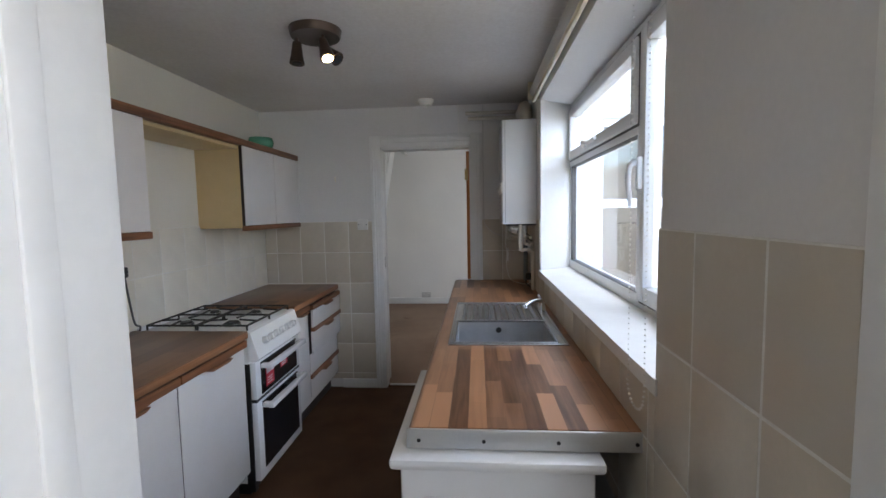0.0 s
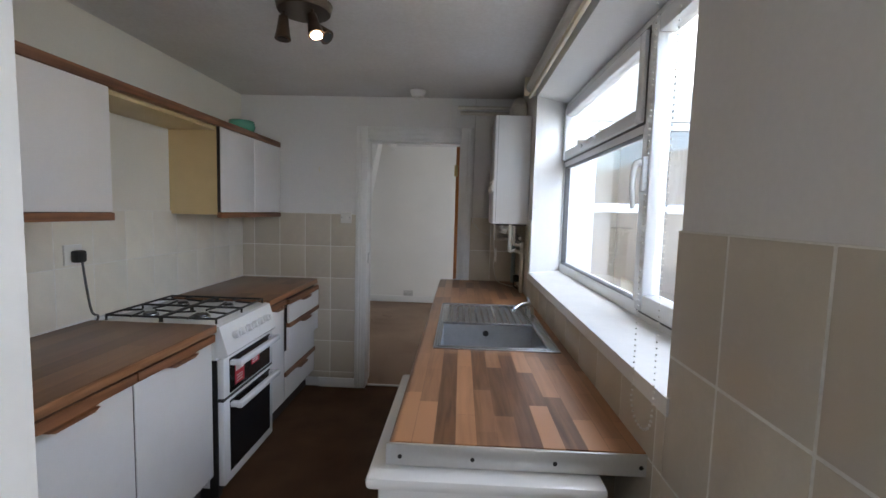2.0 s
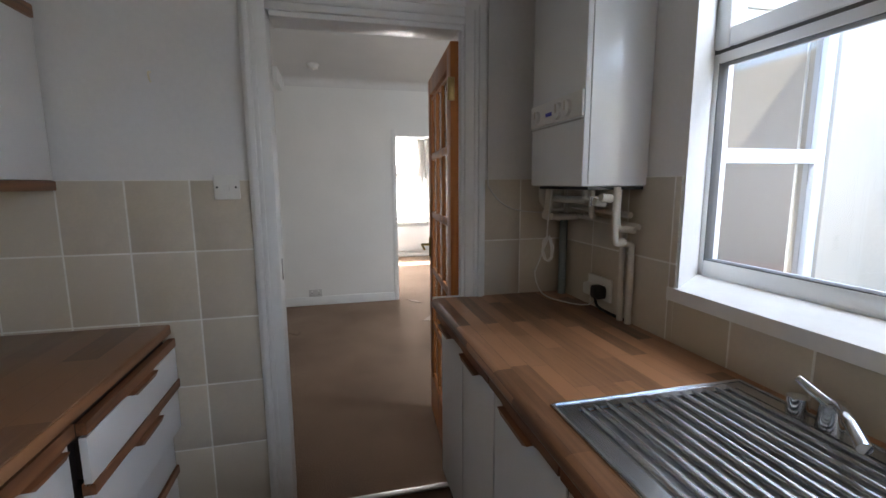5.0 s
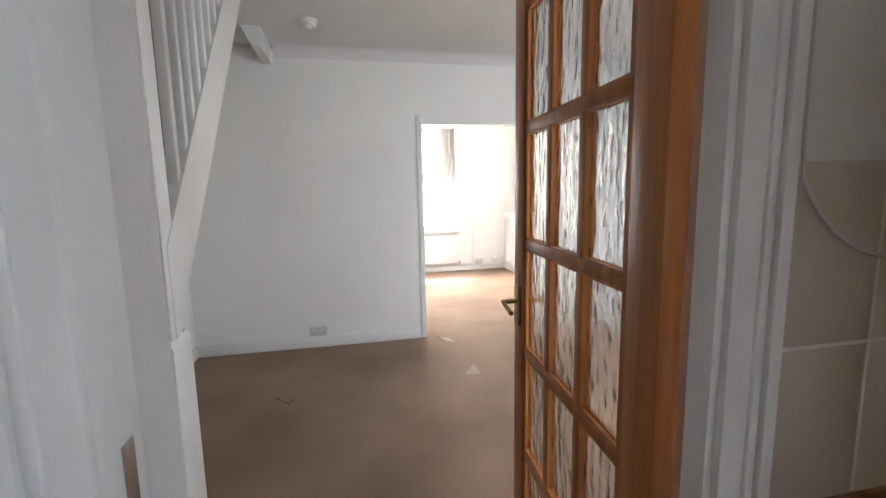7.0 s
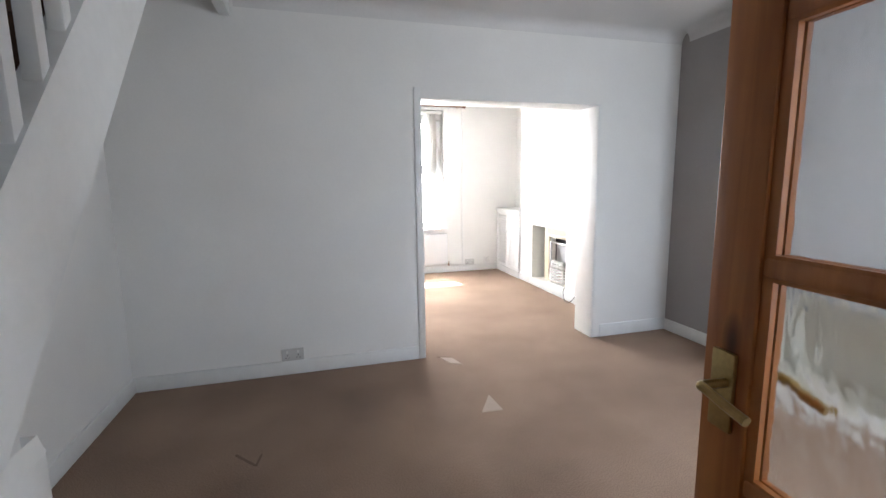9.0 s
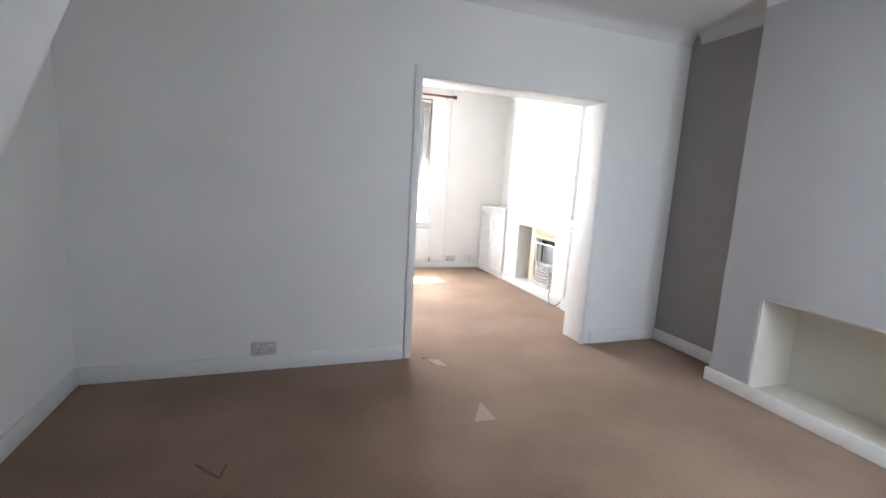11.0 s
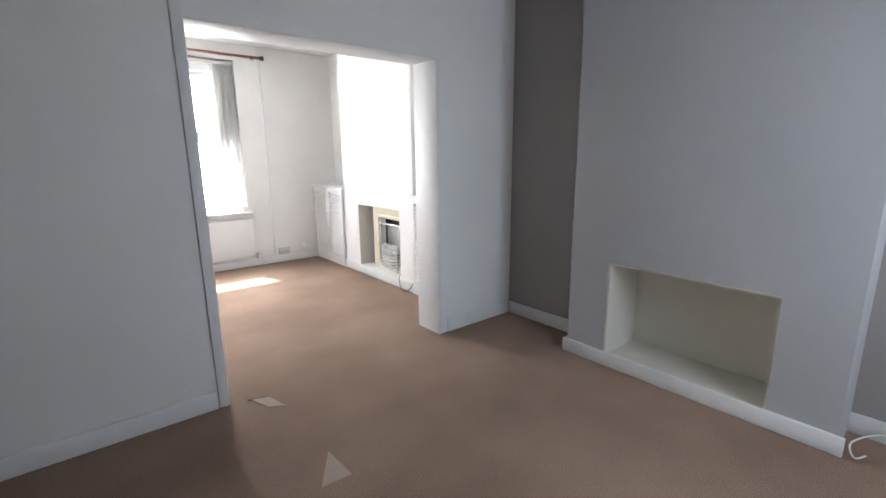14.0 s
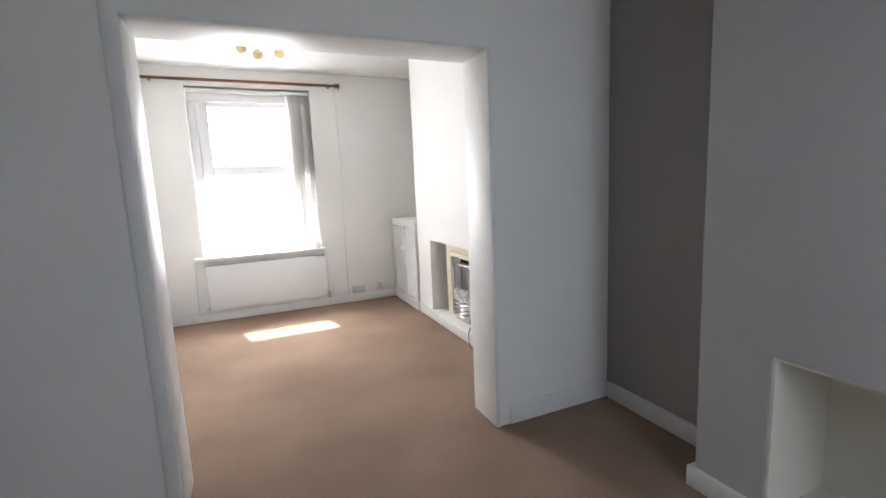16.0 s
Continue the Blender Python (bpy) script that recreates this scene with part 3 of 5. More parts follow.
part("stay", tube(bend([(0.575, 2.75, 1.80), (0.555, 2.70, 1.815), (0.565, 2.60, 1.80), (0.575, 2.52, 1.81)]), 0.010, 8), M_UPVC, kw)
setting("window_sill_1", prism([(0.372, 1.205), (0.40, 1.205), (0.40, 1.225), (0.61, 1.11), (0.61, 3.235), (0.40, 3.085), (0.40, 3.10), (0.372, 3.10)], 1.03, 1.068), M_TRIM, "glossy white painted window sill", "window sill")
# blind: head rail with rolled fabric and beaded chain
rb = thing("roller_blind", (0.36, 2.1, 2.19), "cream roller blind rolled up under the ceiling", "roller blind")
part("rolled_fabric", tube([(0.352, 1.1, 2.20), (0.352, 3.10, 2.20)], 0.032, 14), M_BLIND, rb)
part("bottom_bar", bx(0.335, 0.352, 1.12, 3.09, 2.13, 2.155, bev=0.003), M_CREAM, rb)
part("bracket", bx(0.31, KR - 0.002, 3.10, 3.112, 2.15, 2.26, bev=0.003), M_CREAM, rb)
bm = bmesh.new()
for k in range(86):
    z = 2.17 - k * 0.0135
    add_ball(bm, (0.365, 1.25, z), 0.0024, seg=6)
    add_ball(bm, (0.365, 1.36, z), 0.0024, seg=6)
for k in range(14):
    a = math.pi * k / 13
    add_ball(bm, (0.364, 1.305 + 0.055 * math.cos(a), 1.01 - 0.05 * math.sin(a)), 0.0032, seg=6)
part("bead_chain", bm, M_PLAST, rb)

# rear window of the middle room
mw = thing("window_2", (1.385, 3.8, 0.65), "white plastic rear window with a transom", "window")
tagged(mw, kind="structure")
bm = frame_y(bmesh.new(), 3.735, 3.80, 0.90, 1.80, 0.65, 2.14, 0.06)
add_box(bm, 0.96, 1.74, 3.735, 3.80, 1.46, 1.53, 0.006)
part("window_frame", bm, M_UPVC, mw)
part("sill", bx(0.88, 1.82, 3.66, 3.735, 0.61, 0.65, bev=0.006), M_UPVC, mw)
for z0, z1 in ((0.71, 1.46), (1.53, 2.08)):
    pane(mw, 0.96, 1.74, 3.765, 3.771, z0, z1)
lw = thing("window_3", (0.6, -0.35, 0.9), "plain white lobby window", "window")
tagged(lw, kind="structure")
part("window_frame", frame_x(bmesh.new(), 0.58, 0.64, -0.95, 0.25, 0.9, 2.1, 0.06), M_UPVC, lw)
pane(lw, 0.607, 0.613, -0.89, 0.19, 0.96, 2.04)

# front window
fw = thing("window_4", (0.575, 10.45, 0.68), "white plastic front window with a top opening light", "window")
tagged(fw, kind="structure")
bm = frame_y(bmesh.new(), 10.40, 10.47, -0.01, 1.16, 0.665, 2.355, 0.075)
add_box(bm, 0.065, 1.085, 10.40, 10.47, 1.46, 1.52, 0.006)
part("window_frame", bm, M_UPVC, fw)
part("top_light", frame_y(bmesh.new(), 10.38, 10.45, 0.068, 1.082, 1.485, 2.275, 0.10, 0.008), M_UPVC, fw)
part("handle", bx(0.50, 0.62, 10.36, 10.382, 1.50, 1.52, bev=0.005), M_UPVC, fw)
part("head_board", bx(-0.005, 1.155, 10.34, 10.40, 2.22, 2.35, bev=0.004), M_TRIM, fw)
pane(fw, 0.065, 1.085, 10.43, 10.436, 0.74, 1.46)
pane(fw, 0.165, 0.985, 10.41, 10.416, 1.58, 2.18)
setting("window_sill_4", bx(-0.09, 1.19, 10.17, 10.41, 0.64, 0.672, bev=0.006), M_WALL, "white painted front window sill", "window sill")
# vertical blind slats gathered at one side
vb = thing("vertical_blind", (1.0, 10.32, 2.2), "white vertical blind gathered at one side of the window", "blind")
part("head_rail", bx(0.0, 1.15, 10.29, 10.33, 2.30, 2.335, bev=0.003), M_PLAST, vb)
for k in range(9):
    x = 0.93 + 0.019 * k + (0.05 if k > 6 else 0)
    a = radians(62 + 9 * math.sin(k * 2.1))
    c, s = math.cos(a) * 0.044, math.sin(a) * 0.044
    bm = prism([(x - c, 10.31 - s), (x - c + 0.002, 10.31 - s), (x + c + 0.002, 10.31 + s), (x + c, 10.31 + s)], 0.72 + 0.01 * (k % 3), 2.30)
    part("slat", bm, M_BLIND, vb)


# ---- wall tiles ----
TW, TH, J = 0.203, 0.2535, 0.005
tile_mesh = {}


def tiles(wall, axis, plane, out, u0, u1, z0, z1, ustart, top, mat=M_TILE):
    """Tiles of a wall as pieces: u along the wall; plane: the wall's face; out: +1 or -1 along the axis."""
    bed = bmesh.new()
    t0, t1 = sorted((plane - out * 0.002, plane + out * 0.0072))
    add_box(bed, t0, t1, u0, u1, z0, z1) if axis == "x" else add_box(bed, u0, u1, t0, t1, z0, z1)
    part("grout", bed, M_GROUT, wall)
    k0, r0 = math.floor((u0 - ustart) / TW), 0
    for k in range(k0, k0 + int((u1 - u0) / TW) + 3):
        for r in range(12):
            a, b = max(u0, ustart + k * TW + J / 2), min(u1, ustart + (k + 1) * TW - J / 2)
            c, d = max(z0, top - (r + 1) * TH + J / 2), min(z1, top - r * TH - J / 2)
            if b - a < 0.012 or d - c < 0.012:
                continue
            key = (axis, round(b - a, 3), round(d - c, 3), mat.name)
            if key not in tile_mesh:
                w, h = (b - a) / 2, (d - c) / 2
                bm = bx(-0.004, 0.004, -w, w, -h, h, bev=0.0018) if axis == "x" else bx(-w, w, -0.004, 0.004, -h, h, bev=0.0018)
                tile_mesh[key] = mesh_of("tile", bm, mat)
            ob = new("tile", tile_mesh[key])
            ob.location = (plane + out * 0.004, (a + b) / 2, (c + d) / 2) if axis == "x" else ((a + b) / 2, plane + out * 0.004, (c + d) / 2)
            ob.parent = wall


# ---- kitchen: base units, worktops, cooker ----
def scalloped_rail(y0, y1, x, z, out, t=0.036, h=0.034):
    """A wooden rail along y under a worktop, with a scooped lower lip that serves as handle."""
    n = 28
    bm = bmesh.new()
    top, bot = [], []
    mid, half = (y0 + y1) / 2, min(0.11, (y1 - y0) * 0.35)
    for k in range(n + 1):
        y = y0 + (y1 - y0) * k / n
        d = max(0.0, 1 - ((y - mid) / half) ** 2)
        bot.append((y, z - h - 0.012 * d))
        top.append((y, z))
    add_prism(bm, top + bot[::-1], *sorted((x, x + out * t)), "x")
    add_prism(bm, [(mid - half * 0.8, z - h - 0.004), (mid + half * 0.8, z - h - 0.004), (mid + half * 0.6, z - h - 0.014), (mid - half * 0.6, z - h - 0.014)], *sorted((x + out * t * 0.4, x + out * (t + 0.016))), "x")
    return bm


def base_unit(at, y0, y1, xb, xf, out, doors, top, label, plinth=0.13, carcass=None):
    """Base cabinet with doors along y; out: the way the doors face."""
    u = thing("base_cabinet", at, label, "kitchen cabinet", "white base cabinets")
    part("body", bx(*sorted((xb, xf - out * 0.02)), y0, y1, plinth, carcass or top), M_MELA, u)
    part("plinth", bx(*sorted((xb, xf - out * 0.07)), y0, y1, 0, plinth), M_DARKE, u)
    # near-black sheet behind the doors, visible in the gaps between them
    part("edge", bx(*sorted((xf - out * 0.021, xf - out * 0.004)), y0 + 0.001, y1 - 0.001, plinth + 0.005, top - 0.002), M_DARKE, u)
    for a, b in doors:
        d = part("door", bx(*sorted((xf - out * 0.018, xf)), a + 0.004, b - 0.004, plinth + 0.01, top - 0.042, bev=0.002), M_MELA, u)
        part("handle", scalloped_rail(a + 0.004, b - 0.004, xf - out * 0.018, top - 0.003, out), M_RAIL, d, "scooped stained wood handle rail")
    return u


base_unit((-1.5, 1.0, 0), 0.72, 1.26, KL, -1.195, 1, [(0.72, 1.26)], 0.835, "white base cabinet with wooden handle rail")
base_unit((-1.5, 1.53, 0), 1.26, 1.80, KL, -1.195, 1, [(1.26, 1.80)], 0.835, "white base cabinet with wooden handle rail")
base_unit((-1.5, 2.05, 0), 1.80, 2.295, KL, -1.195, 1, [(1.80, 2.295)], 0.835, "white base cabinet beside the cooker")
base_unit((-1.5, 3.0, 0), 2.885, 3.135, KL, -1.195, 1, [(2.885, 3.135)], 0.835, "narrow white base cabinet beside the cooker")
du = thing("drawer_unit", (-1.5, 3.4, 0), "white drawer unit with wooden handle rails, upper drawers ajar", "drawer unit")
part("body", bx(KL, -1.215, 3.135, 3.735, 0.13, 0.835), M_MELA, du)
part("plinth", bx(KL, -1.265, 3.135, 3.735, 0, 0.13), M_DARKE, du)
# near-black sheet behind the drawer fronts, visible between them
part("edge", bx(-1.216, -1.199, 3.136, 3.734, 0.135, 0.833), M_DARKE, du)
for z0, z1, pull, rail in ((0.665, 0.79, 0.035, False), (0.485, 0.64, 0.03, True), (0.325, 0.475, 0.0, False), (0.14, 0.30, 0.0, True)):
    d = part("drawer_front", bx(-1.213 + pull, -1.195 + pull, 3.14, 3.73, z0, z1, bev=0.002), M_MELA, du)
    if pull:
        part("drawer_box", bx(-1.5, -1.213 + pull, 3.16, 3.71, z0 + 0.01, z1 - 0.02), M_DARKE, d)
    if rail:
        part("handle", scalloped_rail(3.14, 3.73, -1.213 + pull, z1 + 0.032, 1, 0.028, 0.03), M_RAIL, d, "scooped stained wood handle rail")
part("handle", scalloped_rail(3.14, 3.73, -1.18, 0.826, 1, 0.022, 0.03), M_RAIL, du, "stained wood handle rail")


def worktop(name_at, x0, x1, y0, y1, z0, z1, mat, label, front):
    w = thing("worktop", name_at, label, "worktop")
    bm = bx(x0, x1, y0, y1, z0, z1, bev=0.004)
    part("slab", bm, mat, w)
    part("edge_band", bx(x1 - 0.002, x1 + 0.003, y0 + 0.003, y1 - 0.003, z0 + 0.004, z1 - 0.004, bev=0.0015), M_BAND, w, "worn wood-effect edging band")
    return w


worktop((-1.5, 1.5, 0.84), KL, -1.175, 0.72, 2.30, 0.838, 0.877, M_WORKL, "brown wood-effect worktop on white cabinets", 1)
worktop((-1.5, 3.3, 0.84), KL, -1.175, 2.868, 3.742, 0.838, 0.877, M_WORKL, "brown wood-effect worktop beside the cooker", 1)

ck = thing("gas_cooker", (-1.45, 2.58, 0), "white freestanding gas cooker with black oven doors", "cooker")
Y0, Y1, XF = 2.312, 2.858, -1.165
part("body", bx(KL + 0.03, XF - 0.02, Y0, Y1, 0.06, 0.845, bev=0.004), M_ENAM, ck)
part("base", bx(KL + 0.08, XF - 0.05, Y0 + 0.01, Y1 - 0.01, 0, 0.06), M_BLACK, ck)
part("side_trim", bx(XF - 0.06, XF - 0.018, Y0 - 0.003, Y0 + 0.03, 0.02, 0.70), M_BLACK, ck)
hobp = part("hob", bx(KL + 0.02, XF - 0.015, Y0, Y1, 0.843, 0.868, bev=0.008), M_ENAM, ck)
part("control_panel", prism([(XF - 0.03, 0.868), (XF - 0.005, 0.862), (XF + 0.035, 0.725), (XF + 0.02, 0.712), (XF - 0.03, 0.712)], Y0, Y1, "y"), M_ENAM, ck)
for k in range(6):
    y = Y0 + 0.10 + k * 0.068
    bm = tube([(XF + 0.008, y, 0.795), (XF + 0.040, y, 0.806)], 0.020, 14, 0.017)
    add_box(bm, XF + 0.03, XF + 0.05, y - 0.004, y + 0.004, 0.792, 0.822, 0.002)
    part("knob", bm, M_ENAM, ck)
for z0, z1, hz in ((0.51, 0.705, 0.672), (0.075, 0.495, 0.462)):
    d = part("oven_door", bx(XF - 0.02, XF + 0.012, Y0 + 0.004, Y1 - 0.004, z0, z1, bev=0.004), M_ENAM, ck, "white oven door with black glass")
    part("glass", bx(XF + 0.01, XF + 0.016, Y0 + 0.055, Y1 - 0.05, z0 + (0.012 if z0 > 0.3 else 0.05), z1 - 0.012), M_BLACKG, d, "black oven door glass")
    bm = bx(XF + 0.045, XF + 0.075, Y0 + 0.05, Y1 - 0.03, hz - 0.014, hz + 0.014, bev=0.006)
    add_box(bm, XF + 0.012, XF + 0.05, Y0 + 0.055, Y0 + 0.085, hz - 0.012, hz + 0.012, 0.003)
    add_box(bm, XF + 0.012, XF + 0.05, Y1 - 0.065, Y1 - 0.035, hz - 0.012, hz + 0.012, 0.003)
    part("handle", bm, M_ENAM, d, "white bar handle")
# black strip stands in for the shade between the oven doors
part("gap", bx(XF - 0.018, XF + 0.009, Y0 + 0.002, Y1 - 0.002, 0.495, 0.51), M_BLACK, ck)
for y, z, h in ((Y0 + 0.10, 0.595, 0.10), (Y0 + 0.27, 0.625, 0.075)):
    s = part("sticker", bx(XF + 0.016, XF + 0.018, y, y + 0.09, z - h / 2, z + h / 2), M_RED, ck, "red and white warning sticker")
    part("sticker_band", bx(XF + 0.018, XF + 0.019, y + 0.004, y + 0.086, z + h * 0.18, z + h * 0.46), M_PAPER, s)
    for q in range(3):
        part("sticker_line", bx(XF + 0.018, XF + 0.019, y + 0.012, y + 0.07, z - h * (0.05 + 0.14 * q) - 0.004, z - h * (0.05 + 0.14 * q)), M_PAPER, s)
for cx, cy, r in ((-1.60, 2.45, 0.040), (-1.60, 2.71, 0.034), (-1.34, 2.45, 0.045), (-1.34, 2.71, 0.030)):
    b = part("burner", tube([(cx, cy, 0.866), (cx, cy, 0.880)], r, 20, r * 0.92), M_STEEL, ck)
    part("burner_cap", tube([(cx, cy, 0.880), (cx, cy, 0.888)], r * 0.78, 18, r * 0.7), M_IRON, b)
for x0, x1 in ((-1.74, -1.475), (-1.465, -1.20)):
    bm = bmesh.new()
    ya, yb, z = Y0 + 0.03, Y1 - 0.03, 0.893
    for p, q in (((x0, ya), (x1, ya)), ((x0, yb), (x1, yb)), ((x0, ya), (x0, yb)), ((x1, ya), (x1, yb)), ((x0, (ya + yb) / 2), (x1, (ya + yb) / 2))):
        add_tube(bm, [(*p, z), (*q, z)], 0.0055, 8)
    for cy in (2.45, 2.71):
        cx = (x0 + x1) / 2
        for dx, dy in ((1, 0), (-1, 0), (0, 1), (0, -1)):
            add_tube(bm, [(cx + dx * 0.035, cy + dy * 0.035, z + 0.006), (cx + dx * 0.128, cy + dy * 0.122, z)], 0.005, 8)
    for px in (x0, x1):
        for py in (ya, yb, (ya + yb) / 2):
            add_tube(bm, [(px, py, z), (px, py, 0.866)], 0.005, 8)
    part("pan_support", bm, M_IRON, ck, "black wire pan support")
part("glass_lid", bx(KL + 0.006, KL + 0.018, Y0, Y1, 0.845, 0.885), M_ENAM, ck)

# socket, plug and cable behind the cooker
sk = thing("cooker_socket", (KL, 2.27, 1.09), "white wall socket with black plug and cable", "socket")
part("plate", bx(KL + 0.004, KL + 0.016, 2.16, 2.25, 1.15, 1.24, bev=0.003), M_PLAST, sk)
part("plug", bx(KL + 0.016, KL + 0.055, 2.185, 2.235, 1.16, 1.215, bev=0.010), M_BLACK, sk)
part("cable", tube(bend([(KL + 0.05, 2.21, 1.165), (KL + 0.06, 2.215, 1.05), (KL + 0.05, 2.25, 0.93), (KL + 0.045, 2.29, 0.90), (KL + 0.02, 2.305, 0.86)]), 0.005, 8), M_CABLE, sk)


# wall cabinets
def wall_unit(at, y0, y1, doors, label, sidey=None):
    u = thing("wall_cabinet", at, label, "kitchen cabinet", "white wall cabinets")
    part("body", bx(KL, -1.492, y0, y1, 1.375, 1.905), M_BEIGE, u, "beige melamine carcass")
    # near-black sheet behind the wall cabinet doors, visible at their joints
    part("edge", bx(-1.493, -1.474, y0 + 0.001, y1 - 0.001, 1.39, 1.89), M_DARKE, u)
    for a, b in doors:
        part("door", bx(-1.488, -1.468, a + 0.004, b - 0.004, 1.392, 1.888, bev=0.002), M_MELA, u)
    part("bottom_rail", bx(-1.497, -1.462, y0, y1, 1.358, 1.390, bev=0.004), M_RAIL, u, "stained wood rail")
    return u


wall_unit((-1.62, 3.3, 1.36), 2.885, 3.735, [(2.885, 3.31), (3.31, 3.735)], "white two-door wall cabinet with stained wood rails")
wall_unit((-1.62, 1.65, 1.36), 1.22, 2.075, [(1.22, 1.648), (1.648, 2.075)], "white two-door wall cabinet with stained wood rails")
br_ = thing("bridging_shelf", (-1.62, 2.5, 1.88), "beige shelf bridging the gap above the cooker", "shelf")
part("board", bx(KL, -1.497, 2.075, 2.885, 1.868, 1.888, bev=0.002), M_BEIGE, br_)
pm = thing("pelmet_rail", (-1.48, 2.5, 1.9), "stained wood cornice rail along the wall cabinets", "rail")
part("rail", bx(-1.500, -1.462, 1.22, 3.735, 1.890, 1.930, bev=0.005), M_RAIL, pm)
part("top_board", bx(KL, -1.500, 1.22, 3.735, 1.905, 1.915), M_BEIGE, pm)
gb = thing("glass_bowl", (-1.60, 3.40, 1.915), "pale green glass bowl on the wall cabinet", "bowl")
bm = bmesh.new()
prof = [(0.0, 0.0), (0.045, 0.0), (0.075, 0.03), (0.09, 0.065), (0.082, 0.105), (0.076, 0.105), (0.083, 0.065), (0.068, 0.034), (0.04, 0.008), (0.0, 0.008)]
rings = [[bm.verts.new((-1.60 + r * math.cos(a), 3.40 + r * math.sin(a), 1.915 + z)) for a in (2 * math.pi * k / 20 for k in range(20))] for r, z in prof[1:-1]]
for a, b in zip(rings, rings[1:]):
    for k in range(20):
        bm.faces.new((a[k], a[(k + 1) % 20], b[(k + 1) % 20], b[k]))
bm.faces.new(rings[0][::-1]), bm.faces.new(rings[-1])
part("bowl", bm, M_GREEN, gb)

# right-hand run
base_unit((0.1, 3.4, 0), 3.10, 3.735, 0.36, -0.165, -1, [(3.10, 3.42), (3.42, 3.735)], 0.862, "white base cabinet under the boiler")
base_unit((0.1, 2.45, 0), 1.90, 3.10, 0.36, -0.165, -1, [(1.90, 2.30), (2.30, 2.70), (2.70, 3.10)], 0.862, "white sink base cabinet with wooden handle rails", carcass=0.72)
wt = thing("worktop", (0.1, 2.5, 0.865), "walnut stave-effect worktop with inset steel sink", "worktop")
for a in ((-0.186, KR - 0.002, 1.292, 1.985), (-0.186, KR - 0.002, 2.81, 3.746), (-0.186, -0.14, 1.985, 2.81), (0.34, KR - 0.002, 1.985, 2.81)):
    part("slab", bx(*a, 0.866, 0.905), M_WORKR, wt)
part("edge_roll", tube([(-0.186, 1.292, 0.8855), (-0.186, 3.746, 0.8855)], 0.0193, 12), M_WORKR, wt)
st = part("edge_strip", bx(-0.207, KR - 0.004, 1.284, 1.292, 0.852, 0.903, bev=0.002), M_ALU, wt, "aluminium end strip with screw heads")
for x in (-0.175, -0.01, 0.175, 0.365):
    part("screw", tube([(x, 1.2845, 0.874), (x, 1.282, 0.874)], 0.005, 10), M_BLACK, st)
part("far_strip", bx(-0.20, -0.03, 3.744, 3.749, 0.868, 0.911), M_TRIM, wt)
# washing machine
wm = thing("washing_machine", (0.0, 1.55, 0), "white washing machine under the worktop end", "washing machine")
part("body", bx(-0.222, 0.262, 1.262, 1.855, 0.012, 0.822, bev=0.012), M_ENAM, wm)
part("lid", bx(-0.246, 0.282, 1.236, 1.865, 0.818, 0.848, bev=0.012), M_ENAM, wm)
bm = bx(-0.16, 0.20, 1.255, 1.2625, 0.10, 0.74, bev=0.004)
part("side_panel", bm, M_ENAM, wm)
part("foot_strip", bx(-0.22, 0.25, 1.28, 1.84, 0.0, 0.014), M_BLACK, wm)
part("hose", tube(bend([(0.30, 1.30, 0.70), (0.32, 1.33, 0.5), (0.31, 1.36, 0.25), (0.33, 1.4, 0.02)]), 0.012, 8), M_CABLE, wm)
# sink
sn = thing("sink", (0.1, 2.4, 0.9), "stainless steel inset sink with ribbed drainer", "sink")
SX0, SX1, SY0, SY1 = -0.145, 0.345, 1.98, 2.815
BX0, BX1, BY0, BY1 = -0.118, 0.298, 2.012, 2.372
bm = bmesh.new()
zt = 0.9095
for a in ((SX0, SX1, SY0, BY0), (SX0, BX0, BY0, BY1), (BX1, SX1, BY0, BY1), (SX0, SX1, BY1, 2.392), (SX0, -0.10, 2.39, SY1), (0.30, SX1, 2.39, SY1), (-0.10, 0.30, 2.78, SY1)):
    add_box(bm, *a, 0.9035, zt)
part("rim", bm, M_STEEL, sn)
bm = bmesh.new()
add_box(bm, BX0 - 0.004, BX0, BY0, BY1, 0.75, zt - 0.001)
add_box(bm, BX1, BX1 + 0.004, BY0, BY1, 0.75, zt - 0.001)
add_box(bm, BX0, BX1, BY0 - 0.004, BY0, 0.75, zt - 0.001)
add_box(bm, BX0, BX1, BY1, BY1 + 0.004, 0.75, zt - 0.001)
add_box(bm, BX0, BX1, BY0, BY1, 0.745, 0.75)
bw = part("bowl", bm, M_BOWL, sn)
part("overflow", tube([(0.08, BY1 - 0.001, 0.865), (0.08, BY1 - 0.004, 0.865)], 0.014, 14), M_BLACK, bw)
part("drain", tube([(0.08, 2.19, 0.75), (0.08, 2.19, 0.753)], 0.04, 18), M_CHROME, bw)
dn = part("drainer", bx(-0.10, 0.30, 2.39, 2.78, 0.896, 0.9015), M_BOWL, sn)
for k in range(13):
    x = -0.085 + k * 0.031
    part("rib", tube(bend([(x, 2.395, 0.9035), (x, 2.41, 0.9055), (x, 2.76, 0.907), (x, 2.775, 0.9035)], 3), 0.0065, 8), M_STEEL, dn)
bm = bmesh.new()
loop = [(SX0 + 0.006, SY0 + 0.006, zt), (SX1 - 0.006, SY0 + 0.006, zt), (SX1 - 0.006, SY1 - 0.006, zt), (SX0 + 0.006, SY1 - 0.006, zt)]
for i in range(4):
    add_tube(bm, [loop[i], loop[(i + 1) % 4]], 0.004, 8)
lp2 = [(BX0 - 0.006, BY0 - 0.006, zt), (BX1 + 0.006, BY0 - 0.006, zt), (BX1 + 0.006, BY1 + 0.006, zt), (BX0 - 0.006, BY1 + 0.006, zt)]
